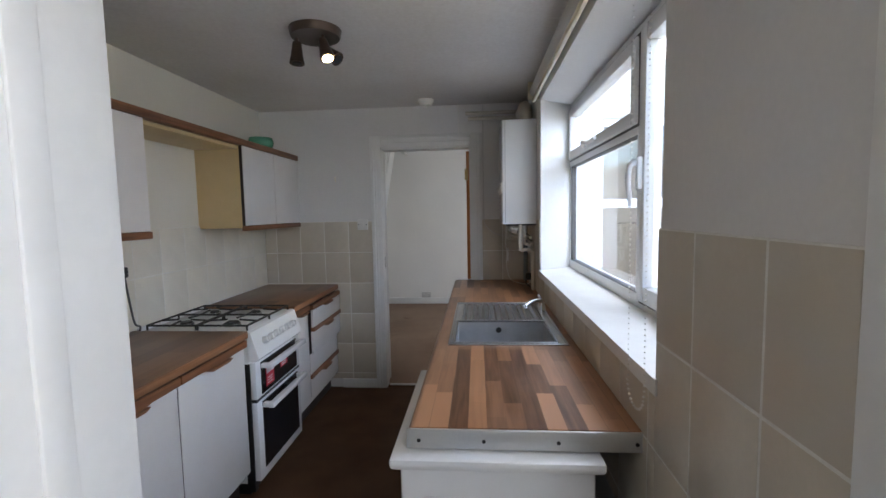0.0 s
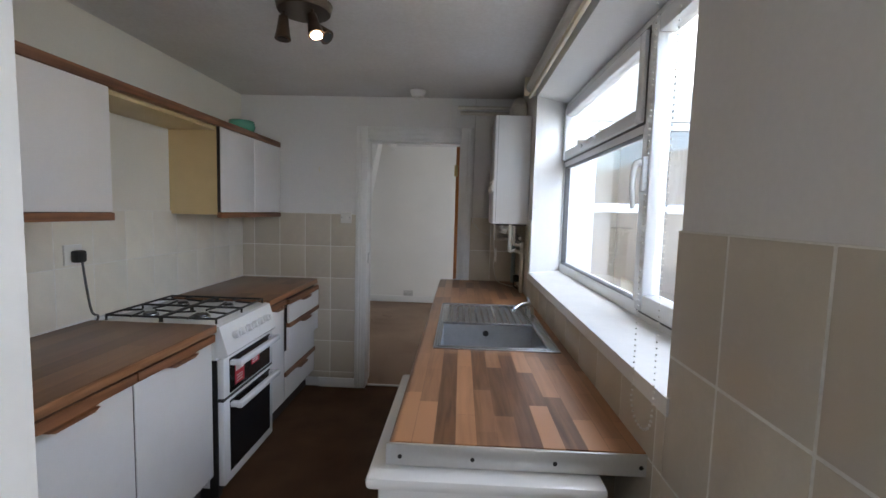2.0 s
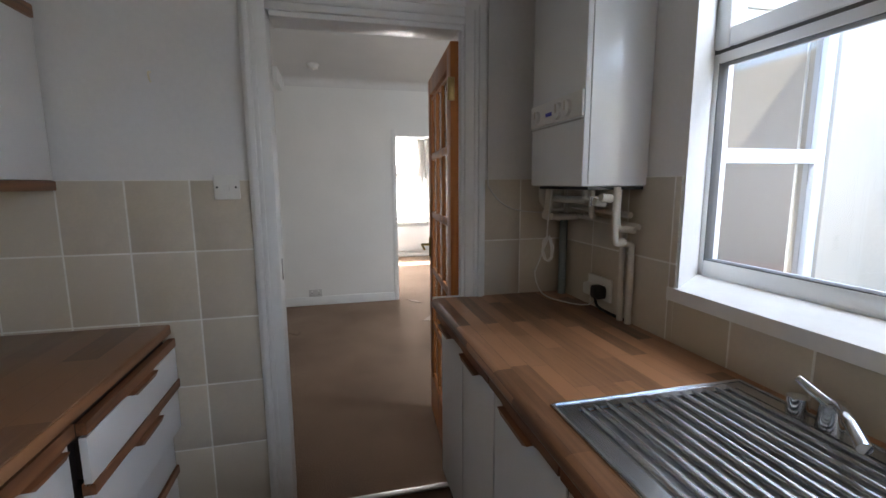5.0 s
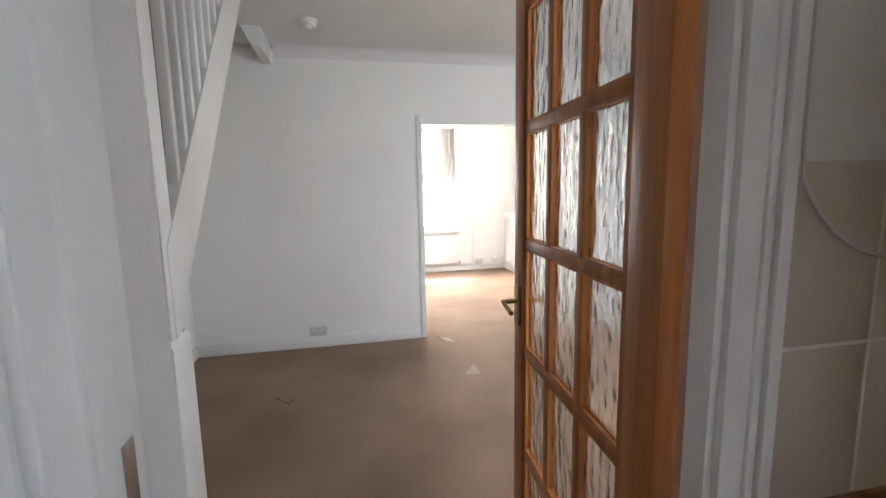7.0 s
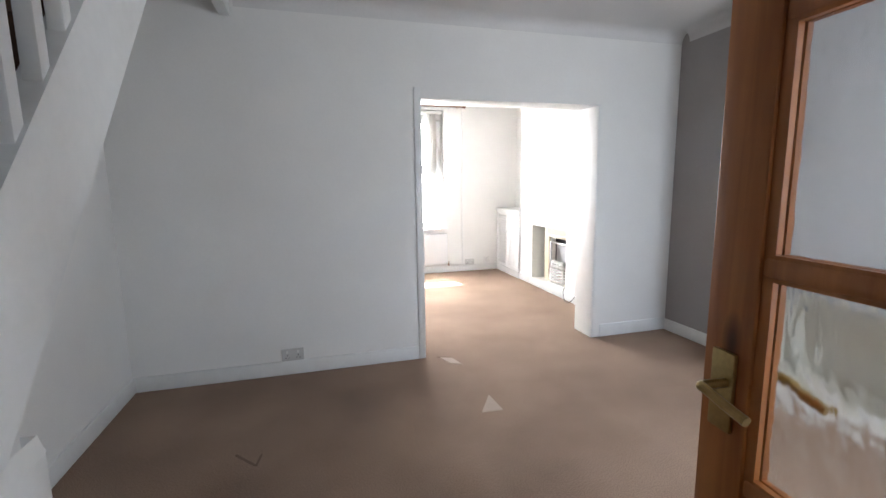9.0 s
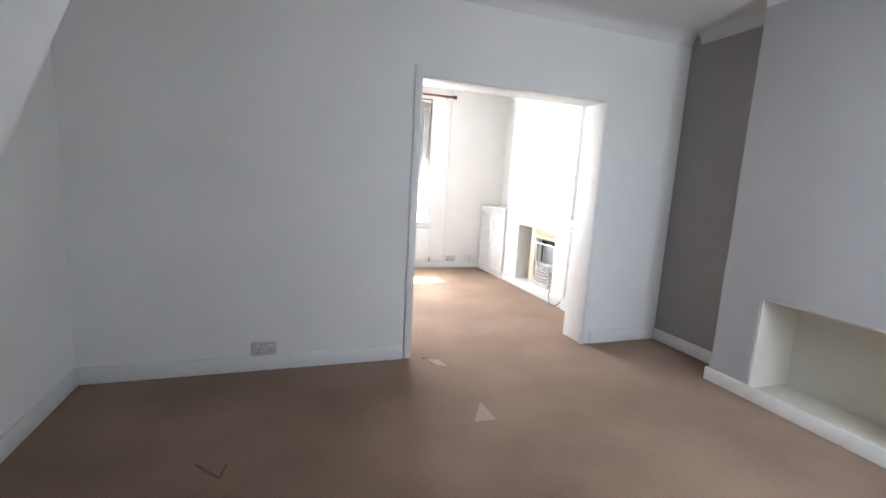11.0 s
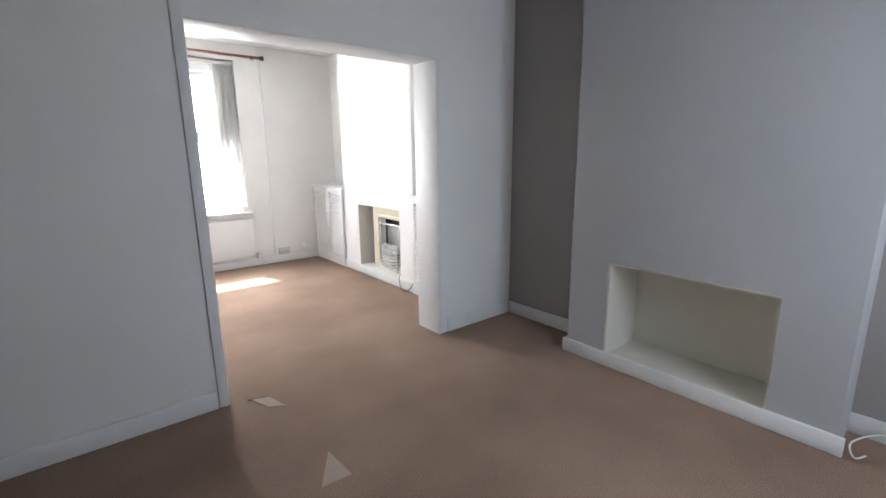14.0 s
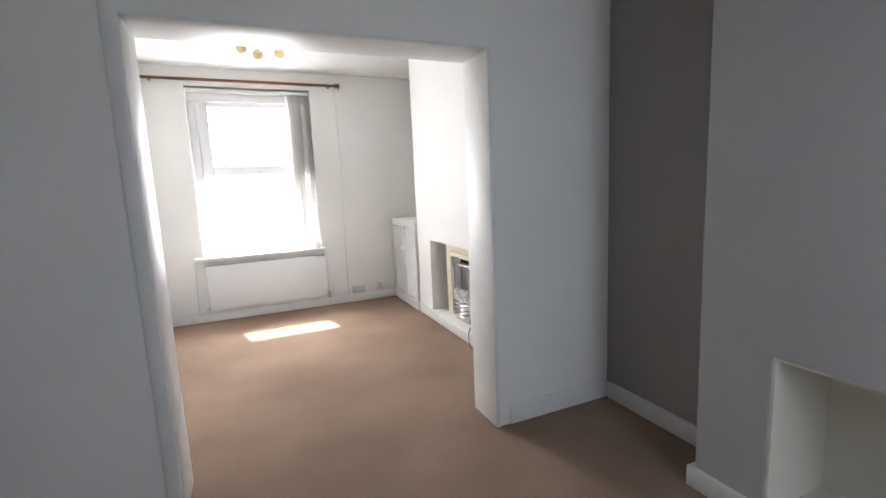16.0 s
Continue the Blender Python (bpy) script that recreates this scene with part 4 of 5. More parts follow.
for i in range(4):
    add_tube(bm, [lp2[i], lp2[(i + 1) % 4]], 0.005, 8)
part("rolled_edge", bm, M_STEEL, sn)
tp = thing("tap", (0.322, 2.6, 0.91), "chrome mixer tap on the sink rim", "tap")
part("base", tube([(0.322, 2.60, 0.908), (0.322, 2.60, 0.955)], 0.022, 16, 0.018), M_CHROME, tp)
part("spout", tube(bend([(0.322, 2.60, 0.95), (0.312, 2.58, 0.968), (0.26, 2.53, 0.972), (0.22, 2.48, 0.958)]), 0.011, 12), M_CHROME, tp)
part("lever", tube([(0.322, 2.60, 0.955), (0.315, 2.66, 0.985)], 0.012, 12, 0.008), M_CHROME, tp)
part("head", tube([(0.322, 2.66, 0.908), (0.322, 2.66, 0.945)], 0.02, 16), M_CHROME, tp)

# boiler
bo = thing("boiler", (0.28, 3.385, 1.365), "white wall-hung gas boiler with pipes below", "boiler")
bm = bx(0.152, KR - 0.001, 3.222, 3.587, 1.362, 2.06, bev=0.010)
part("casing", bm, M_ENAM, bo)
cp = part("control_panel", bx(0.146, 0.155, 3.228, 3.582, 1.572, 1.648, bev=0.003), M_PLAST, bo, "control strip with round dials")
part("groove", bx(0.1485, 0.1535, 3.228, 3.582, 1.562, 1.567), M_SEAM, bo)
part("seam", bx(0.170, 0.173, 3.2195, 3.2235, 1.37, 2.055), M_SEAM, bo)
for y, r in ((3.527, 0.022), (3.374, 0.028), (3.315, 0.028)):
    kn = part("dial", tube([(0.147, y, 1.606), (0.136, y, 1.606)], r, 20, r * 0.9), M_PLAST, cp)
    part("pointer", bx(0.133, 0.137, y - 0.003, y + 0.003, 1.60, 1.606 + r * 0.8), M_PIPE, kn)
part("badge", bx(0.144, 0.147, 3.415, 3.46, 1.598, 1.610), M_BLUE, cp, "blue badge")
part("button", bx(0.143, 0.147, 3.545, 3.57, 1.59, 1.625, bev=0.003), M_PLAST, cp)
part("under_tray", bx(0.18, KR - 0.005, 3.235, 3.565, 1.352, 1.366), M_BLACK, bo)
for pts, r in (
    ([(0.22, 3.555, 1.36), (0.22, 3.555, 1.33), (0.22, 3.53, 1.318), (0.22, 3.33, 1.318), (0.22, 3.31, 1.33), (0.22, 3.31, 1.36)], 0.012),
    ([(0.20, 3.52, 1.36), (0.20, 3.53, 1.28), (0.21, 3.57, 1.25), (0.26, 3.575, 1.245), (0.35, 3.575, 1.245)], 0.014),
    ([(0.30, 3.40, 1.36), (0.30, 3.40, 1.27), (0.31, 3.405, 1.255), (0.34, 3.50, 1.255)], 0.010),
    ([(0.34, 3.60, 1.285), (0.34, 3.24, 1.27)], 0.010),
    ([(0.35, 3.62, 1.25), (0.35, 3.21, 1.235)], 0.010),
    ([(0.30, 3.25, 1.36), (0.30, 3.25, 1.24), (0.33, 3.24, 1.225), (0.345, 3.22, 1.225)], 0.011),
    ([(0.27, 3.215, 1.36), (0.27, 3.215, 1.20), (0.30, 3.215, 1.19), (0.33, 3.265, 1.185)], 0.011),
    ([(0.355, 3.30, 1.24), (0.36, 3.30, 1.20), (0.362, 3.297, 0.906)], 0.011),
    ([(0.33, 3.265, 1.18), (0.355, 3.258, 1.17), (0.362, 3.255, 1.15), (0.362, 3.255, 0.906)], 0.011),
    ([(0.20, 3.59, 1.36), (0.21, 3.60, 1.30), (0.25, 3.60, 1.27), (0.30, 3.60, 1.27)], 0.010),
):
    part("pipe", tube(bend(pts, 4), r, 10), M_PIPE, bo, "cream painted pipe")
for y, z in ((3.54, 1.335), (3.25, 1.315), (3.215, 1.33), (3.53, 1.25)):
    part("valve", tube([(0.215, y, z), (0.25, y, z - 0.005)], 0.013, 12), M_PIPE, bo)
part("pump_union", tube([(0.25, 3.28, 1.33), (0.25, 3.28, 1.30)], 0.03, 16), M_CHROME, bo)
part("condensate_pipe", tube([(0.355, 3.69, 1.25), (0.355, 3.69, 0.906)], 0.016, 12), M_GPIPE, bo, "grey plastic pipe")
part("flue", tube(bend([(0.33, 3.42, 2.05), (0.33, 3.42, 2.15), (0.33, 3.48, 2.19), (0.33, 3.60, 2.19), (0.33, 3.749, 2.19)], 5), 0.045, 16), M_PIPE, bo)
sp = thing("pipe_run", (0.1, 3.7, 2.2), "cream painted pipes under the ceiling", "pipe")
part("pipe", tube([(-0.10, 3.725, 2.215), (0.37, 3.725, 2.215)], 0.014, 10), M_PIPE, sp)
part("pipe", tube([(-0.08, 3.725, 2.175), (0.37, 3.725, 2.175)], 0.014, 10), M_PIPE, sp)
part("conduit", bx(-0.162, -0.150, KF - 0.012, KF, 2.068, KC, bev=0.002), M_PLAST, sp)
# cables round the boiler
cb = thing("thermostat_cable", (0.2, 3.6, 1.0), "white coiled cable hanging under the boiler", "cable")
pts = [(0.20, 3.50, 1.36), (0.19, 3.51, 1.22), (0.20, 3.53, 1.16)]
for k in range(46):
    a = k * 0.42
    pts.append((0.205 + 0.005 * math.sin(k), 3.535 + 0.038 * math.sin(a), 1.125 + 0.045 * math.cos(a)))
pts += [(0.20, 3.60, 1.06), (0.21, 3.65, 1.0), (0.23, 3.62, 0.93), (0.28, 3.55, 0.912), (0.35, 3.47, 0.915), (0.375, 3.455, 0.97)]
part("cable", tube(bend(pts, 3), 0.003, 6), M_PLAST, cb)
dc = thing("surface_cable", (0.03, 3.74, 1.5), "thin brown cable clipped beside the door frame", "cable")
part("cable", tube(bend([(0.035, 3.743, 2.28), (0.033, 3.743, 1.8), (0.035, 3.743, 1.42), (0.045, 3.738, 1.35), (0.10, 3.735, 1.29), (0.18, 3.735, 1.26), (0.30, 3.733, 1.25)], 5), 0.0026, 6), M_SOCK, dc)
ds = thing("double_socket", (0.38, 3.44, 0.98), "white double socket with black plug", "socket")
part("plate", bx(KR - 0.018, KR - 0.007, 3.365, 3.51, 0.945, 1.03, bev=0.003), M_PLAST, ds)
part("plug", bx(KR - 0.062, KR - 0.018, 3.38, 3.43, 0.955, 1.005, bev=0.012), M_BLACK, ds)
part("white_plug", bx(KR - 0.048, KR - 0.018, 3.455, 3.50, 0.955, 1.0, bev=0.008), M_PLAST, ds)
part("cable", tube(bend([(KR - 0.055, 3.40, 0.96), (KR - 0.06, 3.37, 0.935), (KR - 0.03, 3.32, 0.915), (KR - 0.012, 3.285, 0.908)]), 0.005, 8), M_BLACK, ds)
sw = thing("light_switch", (-0.947, KF, 1.365), "white light switch on the tiles", "light switch")
part("plate", bx(-0.99, -0.904, KF - 0.020, KF - 0.007, 1.322, 1.408, bev=0.004), M_PLAST, sw)
part("rocker", bx(-0.957, -0.937, KF - 0.026, KF - 0.019, 1.352, 1.378, bev=0.002), M_PLAST, sw)
for x in (-0.978, -0.916):
    part("screw", tube([(x, KF - 0.0195, 1.365), (x, KF - 0.022, 1.365)], 0.004, 10), M_CABLE, sw)
hk = thing("wall_hook", (-1.16, KF, 1.74), "small metal hook in the wall", "hook")
part("hook", tube(bend([(-1.16, KF, 1.75), (-1.16, KF - 0.02, 1.745), (-1.158, KF - 0.022, 1.725), (-1.157, KF - 0.012, 1.715)]), 0.003, 6), M_CREAM, hk)
# spotlights
lp = thing("ceiling_spotlight", (-0.745, 2.25, KC), "brown metal ceiling spotlight cluster, one lamp lit", "ceiling light")
part("rose", tube([(-0.745, 2.25, KC), (-0.745, 2.25, KC - 0.012), (-0.745, 2.25, KC - 0.03), (-0.745, 2.25, KC - 0.034)], 0.118, 28, 0.108), M_BRONZE, lp)
for (cx, cy), d, lit in (((-0.83, 2.24), (0.0, -0.1, -1.0), False), ((-0.70, 2.22), (0.28, -0.22, -0.9), True), ((-0.72, 2.31), (0.75, -0.25, -0.65), False)):
    d = Vector(d).normalized()
    a = Vector((cx, cy, KC - 0.03))
    b = a + Vector((0, 0, -0.035))
    s = part("spot", tube([b - d * 0.01, b + d * 0.03, b + d * 0.06, b + d * 0.085], 0.020, 16, 0.034), M_BRONZE, lp)
    part("stem", tube([a, b], 0.007, 8), M_BRONZE, s)
    e = b + d * 0.0852
    part("lamp_face", tube([e, e + d * 0.003], 0.022, 18), M_BULB if lit else M_BLACK, s)
for nm, (x, y, z) in (("kitchen", (-0.39, 3.56, KC)), ("living", (-0.74, 6.55, MC))):
    sm = thing("smoke_alarm", (x, y, z), "round white smoke alarm on the ceiling", "smoke alarm")
    part("base", tube([(x, y, z), (x, y, z - 0.016)], 0.058, 24), M_PLAST, sm)
    part("cover", tube([(x, y, z - 0.016), (x, y, z - 0.036), (x, y, z - 0.044)], 0.052, 24, 0.04), M_PLAST, sm)
    part("button", tube([(x, y, z - 0.044), (x, y, z - 0.054)], 0.014, 14), M_PLAST, sm)


# ---- glazed pine door, standing open into the middle room ----
dr = thing("door_1", (-0.072, 3.80, 0.006), "open orange pine door with fifteen stippled glass panes", "door")
DW, DH, DT = 0.714, 1.93, 0.036
LEAF = Matrix.Translation((-0.103, 3.815, 0.008)) @ Matrix.Rotation(radians(-4.5), 4, "Z")


def leaf(name, bm, mat, parent, label=""):
    bmesh.ops.transform(bm, matrix=LEAF, verts=bm.verts)
    return part(name, bm, mat, parent, label)


zr = [0.24 + 0.318 * k for k in range(6)]                     # rails between the panes
xs = [0.097, 0.276, 0.455, 0.634]
leaf("stile", bx(0.0, DT, 0, 0.091, 0, DH, bev=0.003), M_PINE, dr)
leaf("stile", bx(0.0, DT, DW - 0.08, DW, 0, DH, bev=0.003), M_PINE, dr)
leaf("rail", bx(0.0, DT, 0.091, DW - 0.08, 0, zr[0] - 0.012, bev=0.003), M_PINE, dr)
leaf("rail", bx(0.0, DT, 0.091, DW - 0.08, zr[-1] + 0.012, DH, bev=0.003), M_PINE, dr)
for z in zr[1:-1]:
    leaf("glazing_bar", bx(0.004, DT - 0.004, 0.091, DW - 0.08, z - 0.014, z + 0.014, bev=0.006), M_PINE, dr)
for y in xs[1:-1]:
    for a, b in zip(zr, zr[1:]):
        leaf("glazing_bar", bx(0.004, DT - 0.004, y - 0.014, y + 0.014, a + 0.012, b - 0.012, bev=0.006), M_PINE, dr)
for a, b in zip(xs, xs[1:]):
    for c, d in zip(zr, zr[1:]):
        bm = bmesh.new()
        for u0, u1, v0, v1 in ((a - 0.008, a + 0.016, c, d), (b - 0.016, b + 0.008, c, d), (a, b, c + 0.008, c + 0.018), (a, b, d - 0.018, d - 0.008)):
            add_box(bm, DT / 2 + 0.003, DT - 0.006, u0, u1, v0, v1)
            add_box(bm, 0.006, DT / 2 - 0.003, u0, u1, v0, v1)
        leaf("bead", bm, M_PINE, dr)
        p = leaf("pane", bx(DT / 2 - 0.002, DT / 2 + 0.002, a + 0.002, b - 0.002, c + 0.006, d - 0.006), M_STIP, dr, "stippled glass pane")
        p.visible_shadow = False
for side, s in ((DT, 1), (0.0, -1)):
    hp = leaf("handle", bx(*sorted((side, side + s * 0.008)), DW - 0.062, DW - 0.022, 0.945, 1.065, bev=0.003), M_BRASS, dr, "aged brass lever handle on a backplate")
    leaf("lever", tube(bend([(side + s * 0.008, DW - 0.05, 1.02), (side + s * 0.045, DW - 0.05, 1.02), (side + s * 0.05, DW - 0.06, 1.02), (side + s * 0.048, DW - 0.09, 1.012), (side + s * 0.046, DW - 0.125, 1.005)], 5), 0.007, 10), M_BRASS, hp)
for z in (0.25, 1.70):
    leaf("hinge", bx(-0.012, 0.016, -0.012, 0.004, z, z + 0.09, bev=0.003), M_BRASS, dr)

# ---- stairs ----
stairs = thing("staircase", (-1.45, 4.6, 0), "white painted staircase with brown carpeted treads", "staircase")
RISE, GO, YS, XS0, XS1 = 0.192, 0.170, 3.89, ML + 0.002, -1.19
for k in range(12):
    y, z = YS + k * GO, RISE * (k + 1)
    bm = bx(XS0, XS1, y - 0.018, y + GO + 0.01, z - 0.035, z, bev=0.012)
    add_box(bm, XS0, XS1, y, y + 0.02, z - RISE, z - 0.03)
    if k < 5:
        add_box(bm, XS0, XS1, y + 0.004, y + GO, 0, z - 0.034)
    part("tread", bm, M_STAIRC, stairs, "dark brown carpeted tread")


def z_low(y):
    """Height of the stringer's lower edge."""
    return 0.927 + 1.137 * (y - 4.764)


part("stringer", prism([(4.735, z_low(4.735)), (6.12, z_low(6.12)), (6.12, MC - 0.001), (5.88, MC - 0.001), (4.735, z_low(4.735) + 0.31)], -1.125, -1.070, "x"), M_TRIM, stairs)
part("soffit", prism([(4.86, z_low(4.86) + 0.015), (6.12, z_low(6.12) + 0.01), (6.12, z_low(6.12) + 0.02), (4.86, z_low(4.86) + 0.03)], XS0, -1.125, "x"), M_WALL, stairs)
part("newel", bx(-1.183, -1.137, 4.76, 4.85, 0, MC - 0.001, bev=0.006), M_TRIM, stairs)
part("half_newel", bx(-1.137, -1.072, 4.705, 4.795, 0.88, MC - 0.001, bev=0.004), M_TRIM, stairs)
bm = bx(-1.137, -1.062, 4.68, 4.83, 0, 0.89, bev=0.004)
add_prism(bm, [(-1.137, 0.89), (-1.062, 0.89), (-1.072, 0.92), (-1.137, 0.92)], 4.68, 4.83, "y")
part("newel_base", bm, M_TRIM, stairs)
for k in range(11):
    y = 4.90 + 0.105 * k
    zb = z_low(y) + 0.29
    if zb < MC - 0.1:
        part("baluster", bx(-1.110, -1.078, y, y + 0.032, zb, MC - 0.001, bev=0.003), M_TRIM, stairs)

# ---- middle room small things ----
def double_socket(x, y, z, label="white double wall socket above the skirting"):
    s = thing("double_socket", (x, y, z), label, "socket")
    part("plate", bx(x - 0.073, x + 0.073, y - 0.014, y, z - 0.043, z + 0.043, bev=0.004), M_SOCK, s)
    for dx in (-0.036, 0.036):
        part("switch", bx(x + dx - 0.006, x + dx + 0.006, y - 0.018, y - 0.013, z + 0.012, z + 0.03, bev=0.001), M_PLAST, s)
        part("pin_hole", bx(x + dx - 0.003, x + dx + 0.003, y - 0.0145, y - 0.0135, z - 0.006, z + 0.002), M_BLACK, s)
        for q in (-0.011, 0.011):
            part("pin_hole", bx(x + dx + q - 0.004, x + dx + q + 0.004, y - 0.0145, y - 0.0135, z - 0.022, z - 0.018), M_BLACK, s)
    return s


double_socket(-0.845, MF, 0.142)
tc_ = thing("aerial_cable", (2.25, 4.9, 0.05), "loose white cable along the skirting board", "cable")
part("cable", tube(bend([(2.28, 4.15, 0.08), (2.26, 4.4, 0.11), (2.25, 4.65, 0.12), (2.22, 4.85, 0.09), (2.12, 4.95, 0.05), (2.06, 4.93, 0.012), (2.12, 4.90, 0.008)], 6), 0.004, 6), M_PLAST, tc_)

# ---- front room ----
ra = thing("radiator", (0.59, 10.2, 0.11), "white panel radiator under the front window", "radiator")
part("panel", bx(0.0, 1.18, 10.185, 10.205, 0.13, 0.585, bev=0.008), M_ENAM, ra)
part("back_panel", bx(0.0, 1.18, 10.235, 10.255, 0.13, 0.585, bev=0.006), M_ENAM, ra)
part("top_grille", bx(0.0, 1.18, 10.20, 10.24, 0.575, 0.588), M_ENAM, ra)
for x in (0.1, 1.08):
    part("bracket", bx(x - 0.02, x + 0.02, 10.25, FF, 0.2, 0.5), M_ENAM, ra)
part("valve", tube([(1.20, 10.22, 0.10), (1.20, 10.22, 0.17)], 0.016, 12), M_CHROME, ra)
part("valve", tube([(-0.02, 10.22, 0.10), (-0.02, 10.22, 0.16)], 0.016, 12), M_PLAST, ra)
part("pipe", tube(bend([(1.20, 10.22, 0.11), (1.22, 10.235, 0.105), (1.45, 10.24, 0.105)]), 0.008, 8), M_PLAST, ra)
part("pipe", tube(bend([(-0.02, 10.22, 0.11), (-0.06, 10.24, 0.105), (-0.10, 10.25, 0.12), (-0.10, 10.25, 0.60)]), 0.008, 8), M_PLAST, ra)
vp = thing("pipe", (1.43, 10.25, 0), "white painted vertical pipe on the front wall", "pipe")
part("pipe_length", tube([(1.43, 10.252, 0.09), (1.43, 10.252, 2.5)], 0.009, 8), M_TRIM, vp)
cr = thing("curtain_rod", (0.55, 10.2, 2.4), "dark wooden curtain rod over the front window", "curtain rod")
part("rod", tube([(-0.34, 10.20, 2.398), (1.42, 10.20, 2.398)], 0.014, 12), M_ROD, cr)
for x, s in ((-0.34, -1), (1.42, 1)):
    part("finial", tube([(x, 10.20, 2.398), (x + s * 0.015, 10.20, 2.398), (x + s * 0.05, 10.20, 2.398)], 0.018, 12, 0.026), M_ROD, cr)
for x in (-0.28, 1.36):
    part("bracket", bx(x - 0.012, x + 0.012, 10.20, FF, 2.38, 2.40, bev=0.003), M_BRASS, cr)
double_socket(1.545, FF, 0.135)
dp = thing("phone_socket", (1.82, FF, 0.16), "white plug-in adapter in a wall socket", "socket")
part("plate", bx(1.77, 1.86, FF - 0.012, FF, 0.12, 0.205, bev=0.003), M_PLAST, dp)
part("adapter", bx(1.80, 1.85, FF - 0.055, FF - 0.012, 0.125, 0.205, bev=0.006), M_PLAST, dp)
part("cable", tube(bend([(1.80, FF - 0.03, 0.14), (1.70, FF - 0.03, 0.105), (1.66, FF - 0.02, 0.12)]), 0.003, 6), M_PLAST, dp)
mt = thing("sensor_box", (1.1, 10.25, 0.68), "small pale plastic box on the window sill", "box")
part("case", bx(1.085, 1.145, 10.215, 10.25, 0.672, 0.74, bev=0.005), M_PLAST, mt)


def louvre_cupboard(at, y0, y1, xf, ztop, n):
    """Alcove cupboard with louvred doors facing -x."""
    c = thing("louvre_cupboard", at, "white painted alcove cupboard with louvred doors", "cupboard", "alcove cupboards")
    part("top", bx(xf - 0.015, FR, y0, y1, ztop - 0.025, ztop, bev=0.004), M_TRIM, c)
    part("plinth", bx(xf, FR, y0, y1, 0, 0.085), M_TRIM, c)
    part("carcass", bx(xf + 0.03, FR, y0, y1, 0.085, ztop - 0.025), M_WALL, c)
    w = (y1 - y0) / n
    for k in range(n):
        a, b = y0 + k * w + 0.004, y0 + (k + 1) * w - 0.004
        d = part("door", frame_x(bmesh.new(), xf, xf + 0.024, a, b, 0.09, ztop - 0.03, 0.045, 0.003), M_TRIM, c)
        m = int((ztop - 0.03 - 0.09 - 0.09) / 0.036)
        for q in range(m):
            z = 0.14 + q * 0.036
            part("louvre", prism([(xf - 0.003, z), (xf, z - 0.004), (xf + 0.026, z + 0.022), (xf + 0.022, z + 0.026)], a + 0.04, b - 0.04, "y"), M_TRIM, d)
        part("knob", tube([(xf, (b - 0.02 if k == 0 else a + 0.02), 0.62), (xf - 0.022, (b - 0.02 if k == 0 else a + 0.02), 0.62)], 0.009, 10, 0.013), M_TRIM, d)
    return c


louvre_cupboard((2.15, 9.87, 0), 9.49, 10.262, FB - 0.03, 0.94, 2)
louvre_cupboard((2.15, 7.74, 0), 7.40, 8.085, FB - 0.03, 0.94, 2)

fi = thing("electric_fire", (2.15, 8.74, 0.085), "electric fire with cream surround and white coals", "fireplace")
XS = 2.13
bm = frame_x(bmesh.new(), XS, XS + 0.04, 8.335, 9.02, 0.086, 0.765, 0.09, 0.006)
part("surround", bm, M_CREAM, fi)
part("inner_trim", frame_x(bmesh.new(), XS - 0.012, XS + 0.02, 8.40, 8.93, 0.10, 0.68, 0.035, 0.005), M_CREAM, fi)
part("back", bx(XS + 0.10, XS + 0.12, 8.42, 8.92, 0.10, 0.68), M_BLACK, fi)
part("fire_frame", frame_x(bmesh.new(), XS - 0.02, XS + 0.005, 8.46, 8.86, 0.12, 0.60, 0.022, 0.004), M_CHROME, fi)
part("glass_back", bx(XS + 0.07, XS + 0.075, 8.48, 8.84, 0.30, 0.58), M_BOWL, fi)
bm = bmesh.new()
for k in range(5):
    z = 0.14 + 0.035 * k
    add_tube(bm, bend([(XS + 0.02, 8.50, z), (XS - 0.05, 8.56, z), (XS - 0.065, 8.66, z), (XS - 0.05, 8.76, z), (XS + 0.02, 8.82, z)], 4), 0.008, 8)
part("fret", bm, M_CHROME, fi, "polished metal basket fret")
random.seed(5)
for k in range(16):
    bm = bmesh.new()
    vs = bmesh.ops.create_icosphere(bm, subdivisions=2, radius=random.uniform(0.024, 0.036))["verts"]
    for v in vs:
        v.co = v.co * (1 + 0.25 * noise.noise(v.co * 60 + Vector((k, 0, 0))))
        v.co += Vector((XS - 0.01 + 0.03 * (k % 2) - 0.02, 8.53 + 0.035 * (k % 8) + random.uniform(-0.008, 0.008), 0.31 + 0.035 * (k // 8)))
    part("coal", bm, M_COAL, fi)
part("ash_box", bx(XS - 0.03, XS + 0.07, 8.52, 8.80, 0.09, 0.30), M_COAL, fi)
fc = thing("fire_cable", (1.98, 8.2, 0), "black flex looping from the fire to the carpet", "cable")
part("cable", tube(bend([(2.02, 8.34, 0.13), (1.99, 8.32, 0.09), (1.96, 8.24, 0.02), (1.955, 8.17, 0.007), (1.985, 8.12, 0.04), (2.01, 8.10, 0.10)], 6), 0.004, 6), M_BLACK, fc)

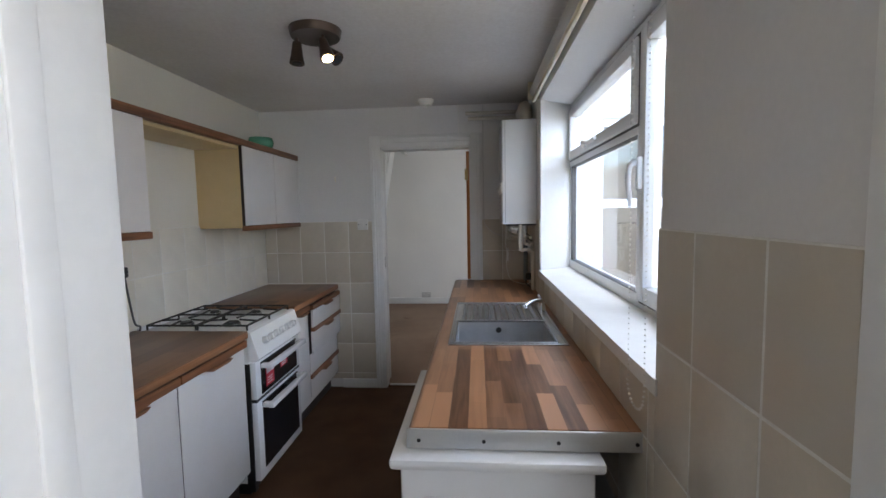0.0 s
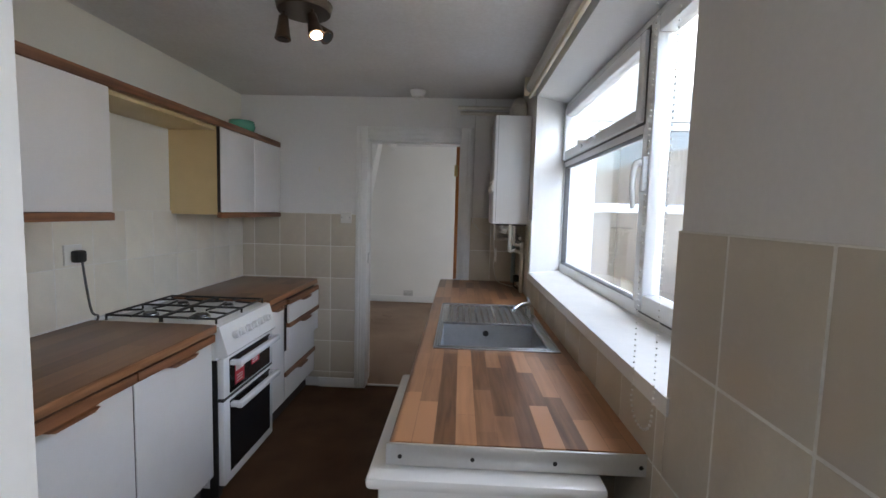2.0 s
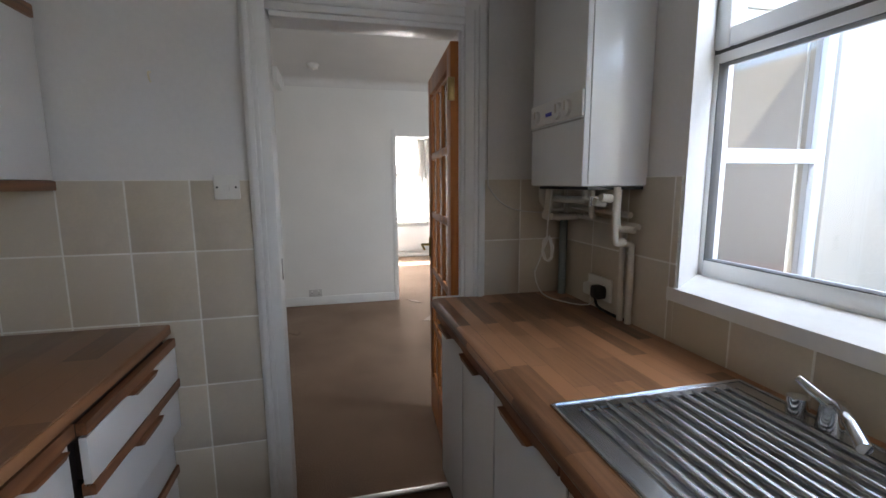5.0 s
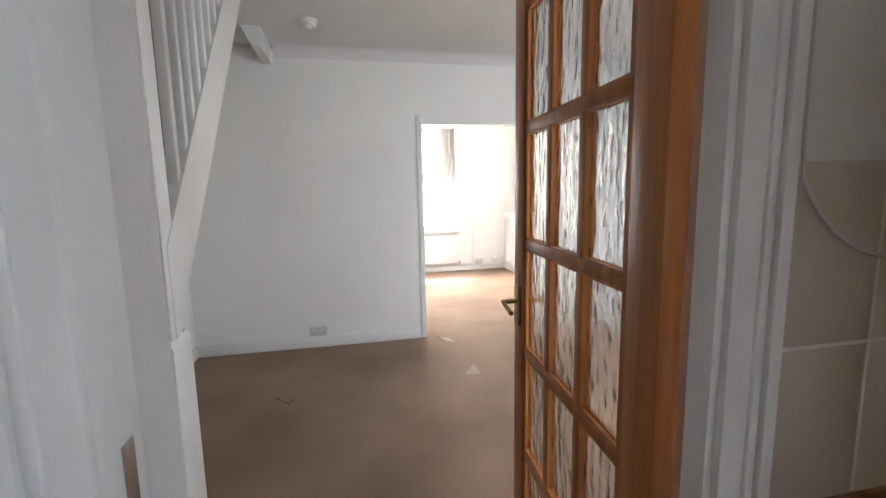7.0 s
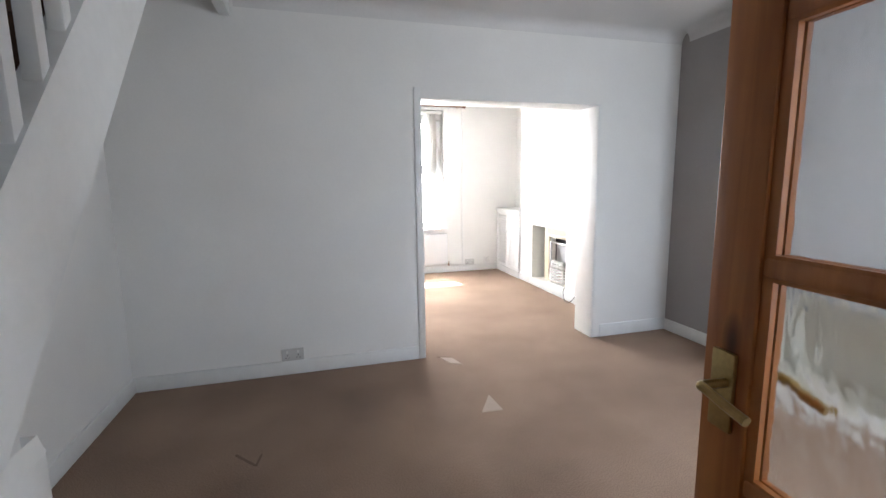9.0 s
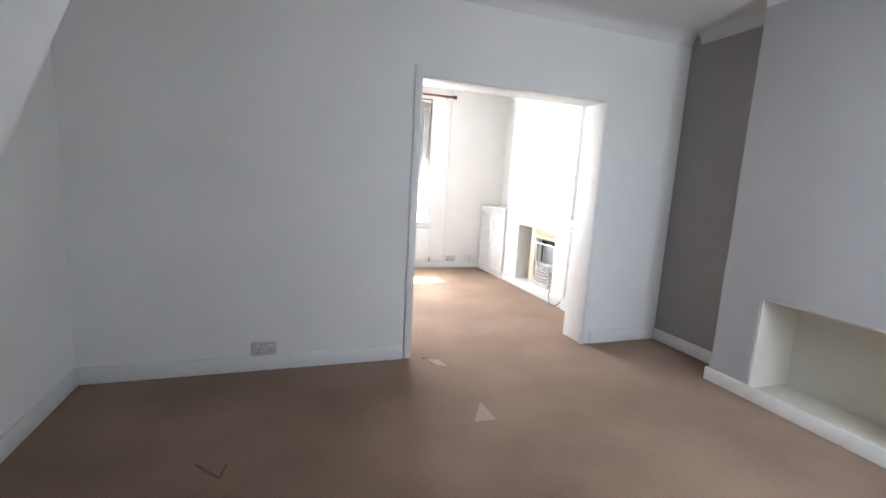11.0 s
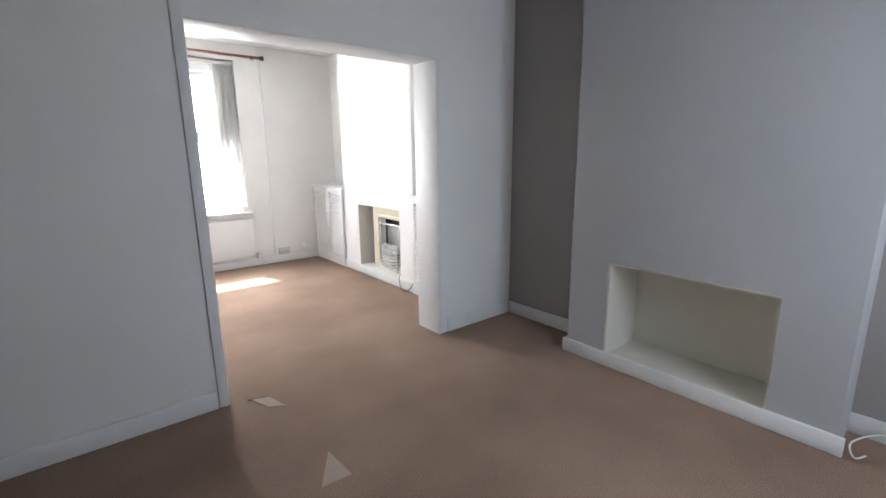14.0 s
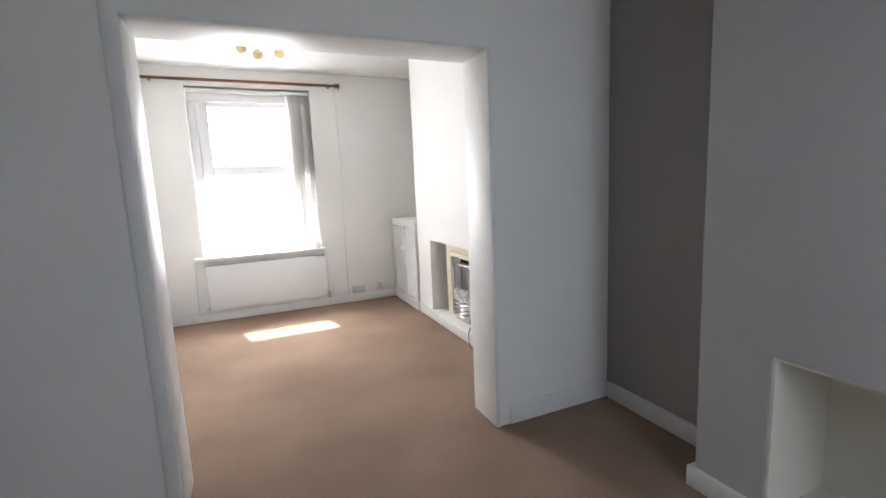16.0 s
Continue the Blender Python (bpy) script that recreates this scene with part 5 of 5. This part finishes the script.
fl = thing("ceiling_light", (0.68, 9.24, FC), "chrome ceiling light with curled arms and amber glass shades", "ceiling light")
part("rose", tube([(0.68, 9.24, FC), (0.68, 9.24, FC - 0.02)], 0.06, 20, 0.05), M_CHROME, fl)
for k in range(5):
    a = 2 * math.pi * k / 5 + 0.5
    c, s = math.cos(a), math.sin(a)
    ar = part("arm", tube(bend([(0.68, 9.24, FC - 0.02), (0.68 + 0.05 * c, 9.24 + 0.05 * s, FC - 0.07), (0.68 + 0.10 * c, 9.24 + 0.10 * s, FC - 0.03), (0.68 + 0.145 * c, 9.24 + 0.145 * s, FC - 0.06)], 5), 0.006, 8), M_CHROME, fl)
    bm = bmesh.new()
    add_ball(bm, (0.68 + 0.155 * c, 9.24 + 0.155 * s, FC - 0.09), 0.042, sz=0.9, seg=14)
    part("shade", bm, M_AMBER, ar, "amber tinted glass shade")

# ---- outside ----
setting("ground", bx(-60, 60, -60, 80, -0.25, -0.13), M_CONC, "grey concrete yard and ground around the house", "ground")
setting("pavement", bx(-30, 30, 10.6, 13.0, -0.128, -0.02), M_CONC, "pale concrete pavement", "pavement")
setting("road", bx(-30, 30, 13.0, 19.0, -0.129, -0.10), M_ASPH, "grey asphalt road", "road")
setting("wall_boundary", bx(2.75, 2.95, -6, 3.71, -0.13, 2.3), M_YARD, "cream rendered boundary wall of the side yard", "wall")
# unseen slab, added to cut the sun patch short on the front room floor
setting("sun_block_slab", bx(-1.2, 2.6, 10.53, 11.32, 2.45, 2.55), M_UPVC, "unseen white slab added over the front window to block the sun", "canopy")


def house(x, y, name_label):
    h = thing("terraced_house", (x, y, 0), name_label, "house", "houses across the street")
    part("wall", bx(x, x + 5, y, y + 7, -0.1, 5.6), M_RENDER, h)
    part("roof", prism([(y - 0.2, 5.6), (y + 7.2, 5.6), (y + 3.5, 8.0)], x, x + 5, "x"), M_SLATE, h)
    for wx, wz in ((0.6, 0.9), (0.6, 3.5), (3.2, 3.5)):
        w = part("window", frame_y(bmesh.new(), y - 0.06, y + 0.02, x + wx, x + wx + 1.2, wz, wz + 1.4, 0.08), M_UPVC, h)
        part("pane", bx(x + wx + 0.08, x + wx + 1.12, y - 0.03, y - 0.02, wz + 0.08, wz + 1.32), M_BLACKG, w)
    part("door", bx(x + 3.4, x + 4.3, y - 0.05, y + 0.02, 0, 2.05, bev=0.01), M_UPVC, h)


house(-4.6, 21, "pale rendered terraced house across the street")
house(0.5, 21, "pale rendered terraced house across the street")
house(5.6, 21, "pale rendered terraced house across the street")
pt = thing("plant_pot", (2.2, 3.2, -0.13), "white plant pot with terracotta rim in the yard", "plant pot")
part("pot", tube([(2.15, 3.15, -0.13), (2.15, 3.15, 0.75)], 0.22, 20, 0.30), M_PLAST, pt)
part("rim", tube([(2.15, 3.15, 0.75), (2.15, 3.15, 0.80)], 0.32, 20), M_TERRA, pt)


def shrub(at, r, n, mat, label, seed):
    s = thing("shrub", at, label, "shrub")
    rng = random.Random(seed)
    bm = bmesh.new()
    for k in range(5):
        a = rng.uniform(0, 6.28)
        add_tube(bm, [at, (at[0] + r * 0.3 * math.cos(a), at[1] + r * 0.3 * math.sin(a), at[2] + r * 0.9)], 0.02, 6, 0.008)
    part("stem", bm, M_CABLE, s)
    bm = bmesh.new()
    for k in range(n):
        a, b, q = rng.uniform(0, 6.28), rng.uniform(-0.4, 1.5), r * rng.uniform(0.45, 1.05)
        c = Vector((at[0] + q * math.cos(a) * math.cos(b), at[1] + q * math.sin(a) * math.cos(b), at[2] + r * 0.75 + q * 0.9 * math.sin(b)))
        u = Vector((rng.uniform(-1, 1), rng.uniform(-1, 1), rng.uniform(-1, 1))).normalized() * 0.05
        v = u.orthogonal().normalized() * 0.022
        ps = [bm.verts.new(c + w) for w in (u, v, -u, -v)]
        bm.faces.new(ps)
    part("leaves", bm, mat, s)


shrub((2.3, 2.3, -0.13), 0.6, 900, M_LEAF, "green leafy shrub in the side yard", 3)
shrub((1.6, -3.4, -0.13), 0.8, 1100, M_LEAF, "green leafy shrub in the garden", 4)
shrub((2.2, -2.2, -0.13), 0.6, 800, M_FLOWER, "purple flowering shrub in the garden", 6)

# ---- tiles, pieces of the kitchen walls ----
tiles(wf, "y", KF, -1, KL, -0.872, 0.076, 1.392, -1.475 - TW, 1.392)
tiles(wf, "y", KF, -1, 0.022, KR, 0.9, 1.392, 0.18 - TW, 1.392)
tiles(wr, "x", KR, -1, KN, 1.218, 0.02, 1.406, 0.852, 1.406)
tiles(wr, "x", KR, -1, 1.2185, 3.075, 0.60, 1.028, 0.852, 1.406)
tiles(wr, "x", KR, -1, 3.0755, KF - 0.009, 0.60, 1.392, 3.10, 1.392)
tiles(wl, "x", KL, 1, 0.72, KF - 0.009, 0.878, 1.392, 0.9, 1.392, M_TILEC)
